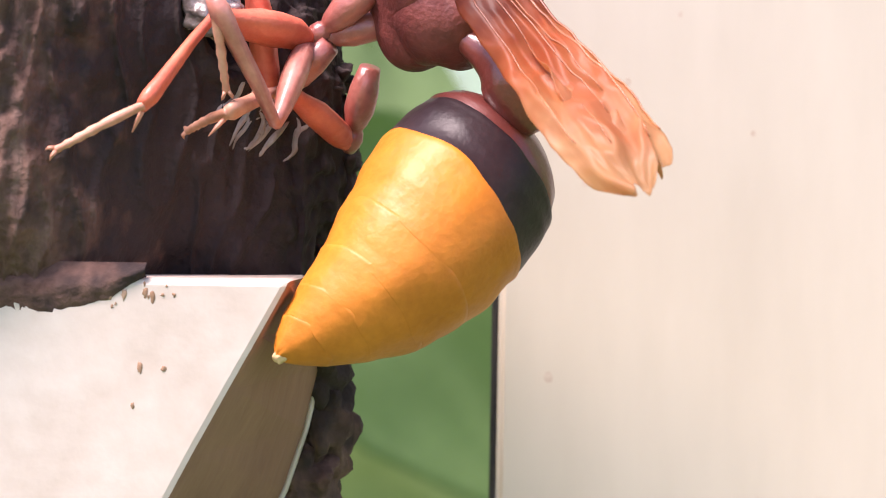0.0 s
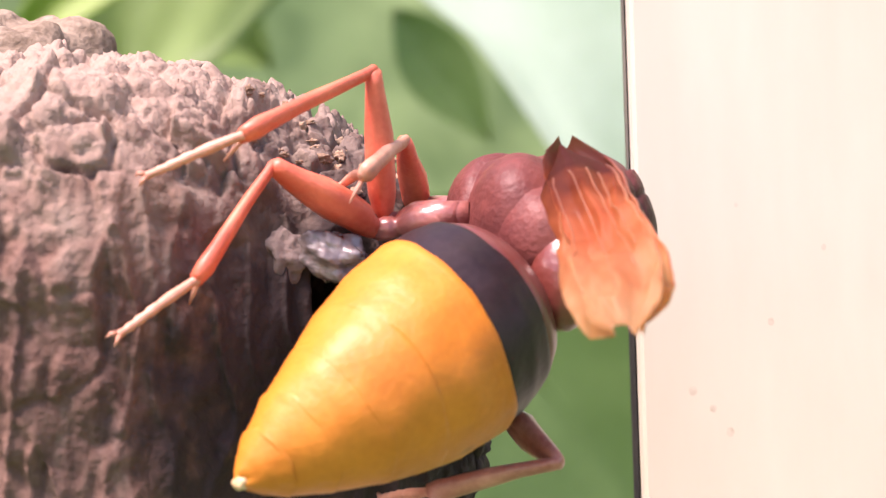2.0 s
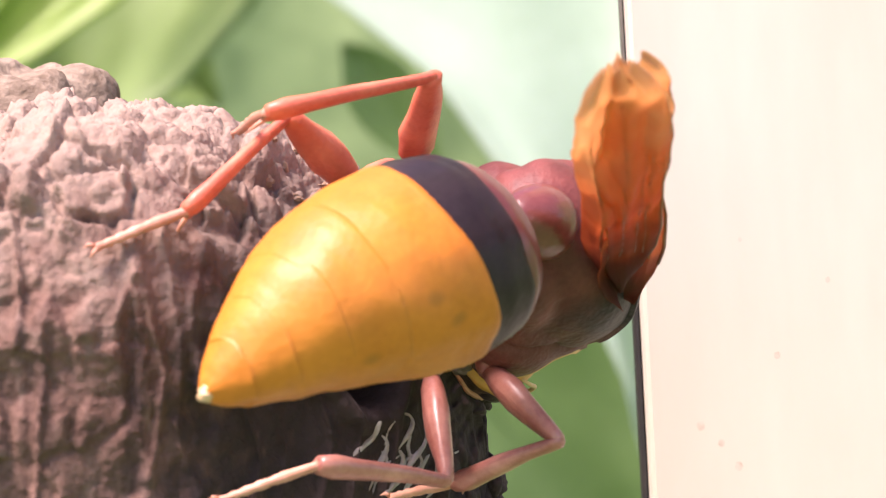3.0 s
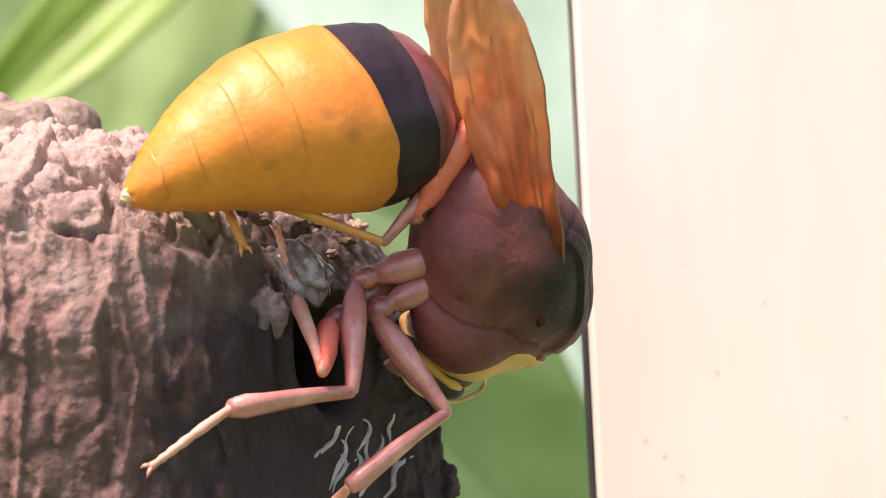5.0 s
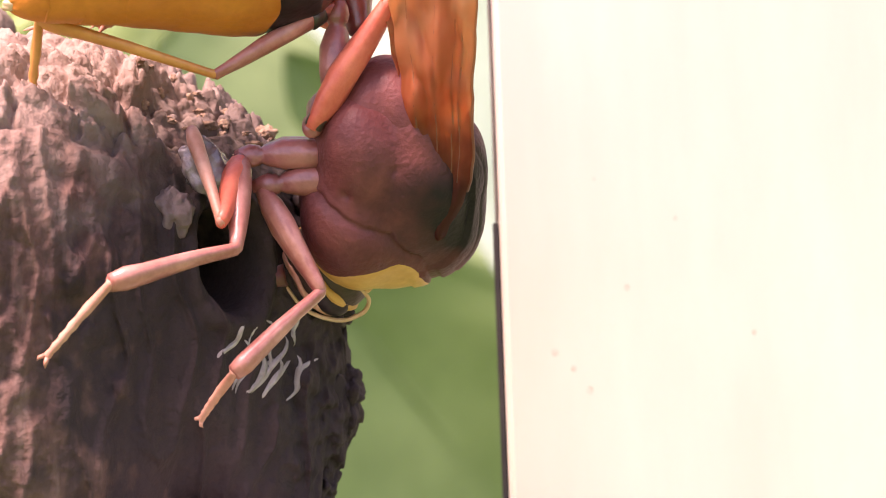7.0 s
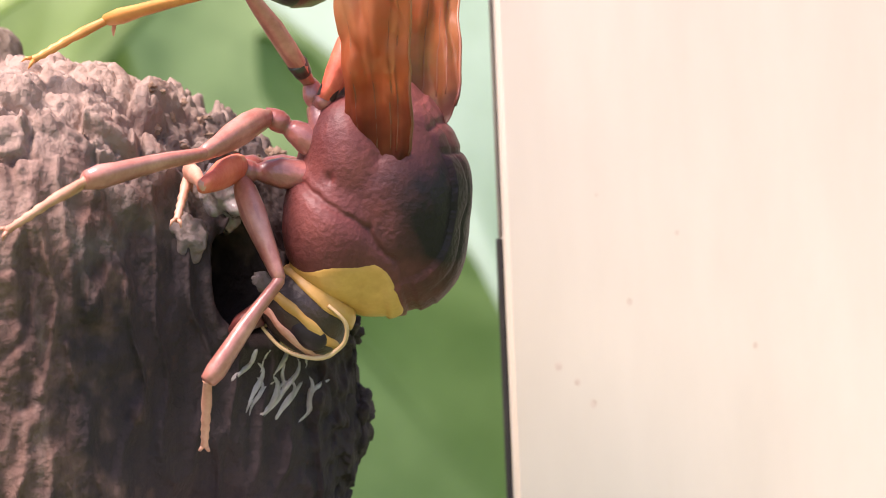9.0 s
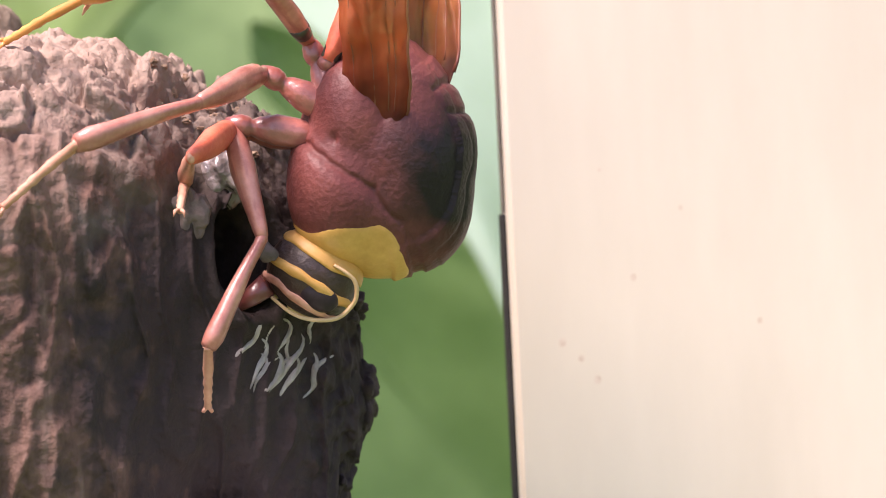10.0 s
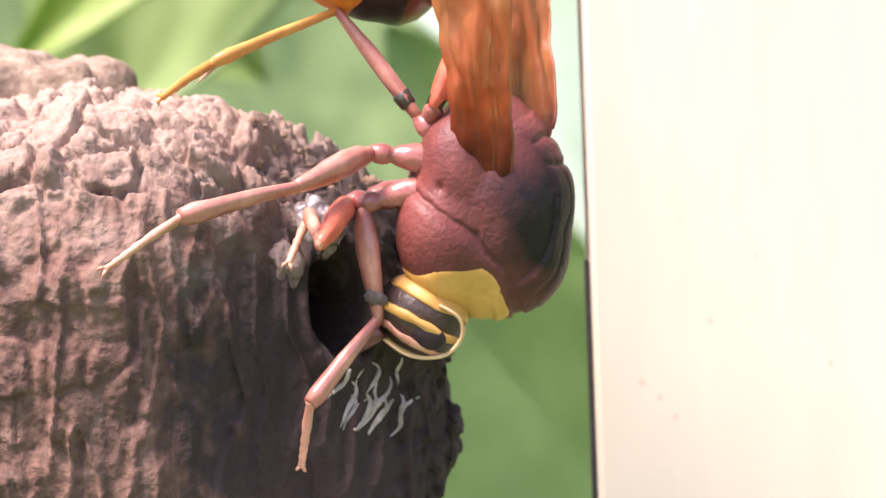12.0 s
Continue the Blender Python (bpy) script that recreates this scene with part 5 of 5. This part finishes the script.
        "mid_left_ankle": [(0, -10.8, -7.5, -4.4), (0.3, -10.3, -6.3, -5), (0.5, -11.4, -5.5, -2.1), (1, -12.5, -6.5, -1.5), (1.5, -12.2, -7, -0.7), (2, -12.8, -6.5, -0.1), (2.5, -13.8, -7, 3.3), (3, -13.9, -6.5, 3.6), (4.8, -14.2, -3.5, 6.9), (5.5, -14.5, -3.5, 6.7), (6, -13.6, -3.5, 7.6), (6.5, -13.9, -3.5, 7.8), (7, -13.4, -3.5, 8.4), (8.8, -3.5, 7.5, 1), (10, -3.5, 7.5, 1), (12, -3.5, 7.5, 1)],
        "mid_left_foot": [(0, -14.1, -7.7, -6.1), (0.3, -13.4, -7.7, -6.5), (0.5, -14, -7.7, -2.8), (1, -15.5, -8.6, -2.7), (1.5, -15.3, -8.5, -2.3), (2, -15.6, -8.6, -1.8), (2.5, -17.1, -8.5, 2.5), (3, -17.1, -8.5, 2.7), (4.8, -16.2, -6.8, 5.5), (5.5, -16.7, -7.4, 5.1), (6, -16.3, -7.3, 5.1), (6.5, -16.7, -7.4, 5), (7, -15.5, -6.2, 5.9), (8.8, -4.2, 6.5, -1.8), (10, -4.2, 6.5, -1.8), (12, -4.2, 6.5, -1.8)],
        "waist_low": [(0, 2.3, -4.2, -4.6), (0.3, 0.9, -4.2, -5.9), (0.5, 1.6, -4.2, -5.1), (0.7, -0.5, -4.2, -6), (1, -1.2, -4.2, -4.3), (1.5, 0.9, -5.4, -2), (1.8, 0.7, -5.2, -1.2), (2, -1.1, -4.2, -1.2), (2.2, -3.6, -4.2, -0.1), (2.5, -4.6, -4.6, 1.3), (2.7, -4.1, -5.5, 2.8), (3, -3, -5, 3.3), (3.2, -2.8, -4.6, 3.9), (4.8, -3.5, -2, 8.8), (5.5, -3, -2, 9.3), (6, -3.2, -2, 11), (6.5, -3.2, -2, 11.1), (7, -3.7, -2, 11.3), (8.8, -2.9, 1, 11.5), (10, -3, 1, 12.5), (11, -2.5, 1, 13.2), (11.5, -2.9, 1, 12.6), (12, -2.9, 1, 13.1)],
        "waist_high": [(0, 0.1, -3.4, -1.8), (0.5, -0.2, -3.4, -2.3), (0.7, -0.4, -3.4, -2.8), (1, -2.3, -3.4, -1.3), (1.5, -1.7, -4.8, -0.5), (1.8, -1.5, -4.6, 0.3), (2, -1.6, -3.4, 1.7), (2.5, -1.4, -1.9, 1.1), (3, -2.3, -1.7, 2.7), (4.8, -2.2, -1.7, 3.7), (5.5, -2.6, -1.6, 3.7), (6, -2.4, -1.6, 3.4), (6.5, -2.5, -1.5, 4.2), (7, -2.5, -1.5, 3.6), (8.8, -2.9, -0.6, 3.8), (10, -2.9, -0.5, 4.5), (11, -2.2, -0.5, 5.3), (11.5, -2.8, -0.5, 4.7), (12, -2.1, -0.5, 4.8)],
    }
    walk(PELLET, [(t, mm(x, y, z, 0, turn, 0)) for t, x, y, z, turn in [(0, -8.7, -1.9, -0.9, 0), (0.5, -8.6, -1.9, 0.2, 5), (1, -8.7, -1.9, 0.6, 8), (1.5, -8.3, -1.9, 0.7, 10), (2, -8.4, -1.9, 0.9, 15),
                                                                      (3, -8.6, -1.9, 1.5, 30), (4.8, -8.7, -1.7, 2.3, 50), (5.5, -8.7, -1.6, 2.4, 52), (7, -8.8, -1.2, 2.5, 55), (8.8, -8.8, -0.2, 2.4, 60),
                                                                      (12, -8.8, -0.2, 2.4, 60)]])

    def reading(name, t):
        return Vector(along(t, BODY_WAY[name]))

    # turn of the body about the nest's axis, and its lean, in degrees
    TURN = [(0, 52, 6), (0.5, 55, 6), (1, 65, 4), (1.5, 74, 0), (2, 90, -5), (2.5, 108, -8), (3, 122, -12), (4.8, 143, -14), (5.5, 145, -10), (7, 151, -6),
            (8.8, 178, 0), (12, 180, 0)]
    # the head's place on the body and its nod
    HEAD = [(0, 3.4, -0.3, -1.4, 60), (1.5, 3.4, -0.3, -1.4, 60), (3, 3.8, -0.4, -2.4, 60), (4.8, 3.5, 0.9, -2.6, 58), (7.2, 3.6, 0.7, -2.6, 55), (8.8, 3.9, -0.5, -2.6, 42), (11, 4.05, -0.5, -2.45, 36), (12, 4.05, -0.5, -2.45, 34)]
    # the way that the abdomen's back looks
    BACK = [(0, 0.8, -0.5, -0.4), (1, 0.75, -0.7, 0), (2, 0.4, -0.9, 0.1), (2.5, 0.2, -0.7, 0.7), (3, 0.1, -0.5, 0.9), (4.8, 0, -0.3, 1), (12, 0.2, -0.3, 1)]
    times = [k / 10 for k in range(121)]

    def frame_of(forward, up):
        """A turn whose x looks along forward and whose z leans to up."""
        x = forward.normalized()
        y = up.cross(x).normalized()
        return Matrix((x, y, x.cross(y))).transposed().to_4x4()

    def root(t):
        turn, lean = along(t, TURN)
        a = radians(turn)
        tilt = Matrix.Rotation(radians(lean), 3, "Y")
        m = frame_of(tilt @ Vector((0, math.sin(a), math.cos(a))), tilt @ Vector((1, 0, 0)))
        return Matrix.Translation(reading("thorax", t) * 0.001) @ m

    def placed(start, end, up):
        return Matrix.Translation(start * 0.001) @ frame_of(end - start, up)

    roots = {t: root(t) for t in times}
    walk(WASP, [(t, roots[t]) for t in times])
    walk(PARTS["thorax"], [(0, mm(0, 0, 0)), (12, mm(0, 0, 0))])
    walk(PARTS["head"], [(t, mm(*along(t, HEAD)[:3], 0, along(t, HEAD)[3] + 3 * math.sin(3 * t), 0)) for t in times])
    walk(PARTS["gaster"], [(t, roots[t].inverted() @ placed(reading("gaster_base", t), reading("gaster_tip", t), Vector(along(t, BACK)))) for t in times])
    def waist(t):
        a, b = reading("waist_low", t), reading("waist_high", t)
        k = min(1, max(0, (t - 2.25) / 1.75))
        return placed(a, b, Vector((1 - k, 1.3 * k - 0.3, 0)))

    walk(PARTS["petiole"], [(t, roots[t].inverted() @ waist(t)) for t in times])
    for side, s in (("right", -1), ("left", 1)):
        rows = []
        for t in times:
            base, tip = reading("wing_" + side + "_root", t), reading("wing_" + side + "_tip", t)
            rows.append((t, roots[t].inverted() @ placed(base, tip, roots[t].to_3x3() @ Vector((0.2, 0.25 * s, 1)) + Vector((0, 0, math.exp(-((t - 2.5) / 0.4) ** 2))))))
        walk(PARTS["wing_" + side], rows)
    for side, s in (("right", -1), ("left", 1)):
        for pair, attach in (("fore", -1.0), ("mid", -2.0), ("hind", -3.0)):
            n = pair + "_" + side
            rows = {"femur": [], "tibia": [], "tarsus": []}
            for t in times:
                joints = [reading(n + "_" + j, t) for j in ("hip", "knee", "ankle", "foot")]
                for k in (1, 2):
                    joints[k] = joints[k - 1] + (joints[k] - joints[k - 1]).normalized() * LEG_LENGTHS[pair][k - 1]
                for k, piece in enumerate(("femur", "tibia", "tarsus")):
                    a, b = joints[k], joints[k + 1]
                    rows[piece].append((t, roots[t].inverted() @ placed(a, b, Vector((0.1, -1, 0.5)))))
            walk(PARTS[n + "_coxa"], [(t, roots[t].inverted() @ placed(reading(n + "_hip", t), roots[t] @ (Vector((attach, 1.2 * s, -1.7)) * 0.001) * 1000, Vector((0, -1, 0.3))))
                                      for t in times])
            for piece in rows:
                walk(PARTS[n + "_" + piece], rows[piece])


motions()
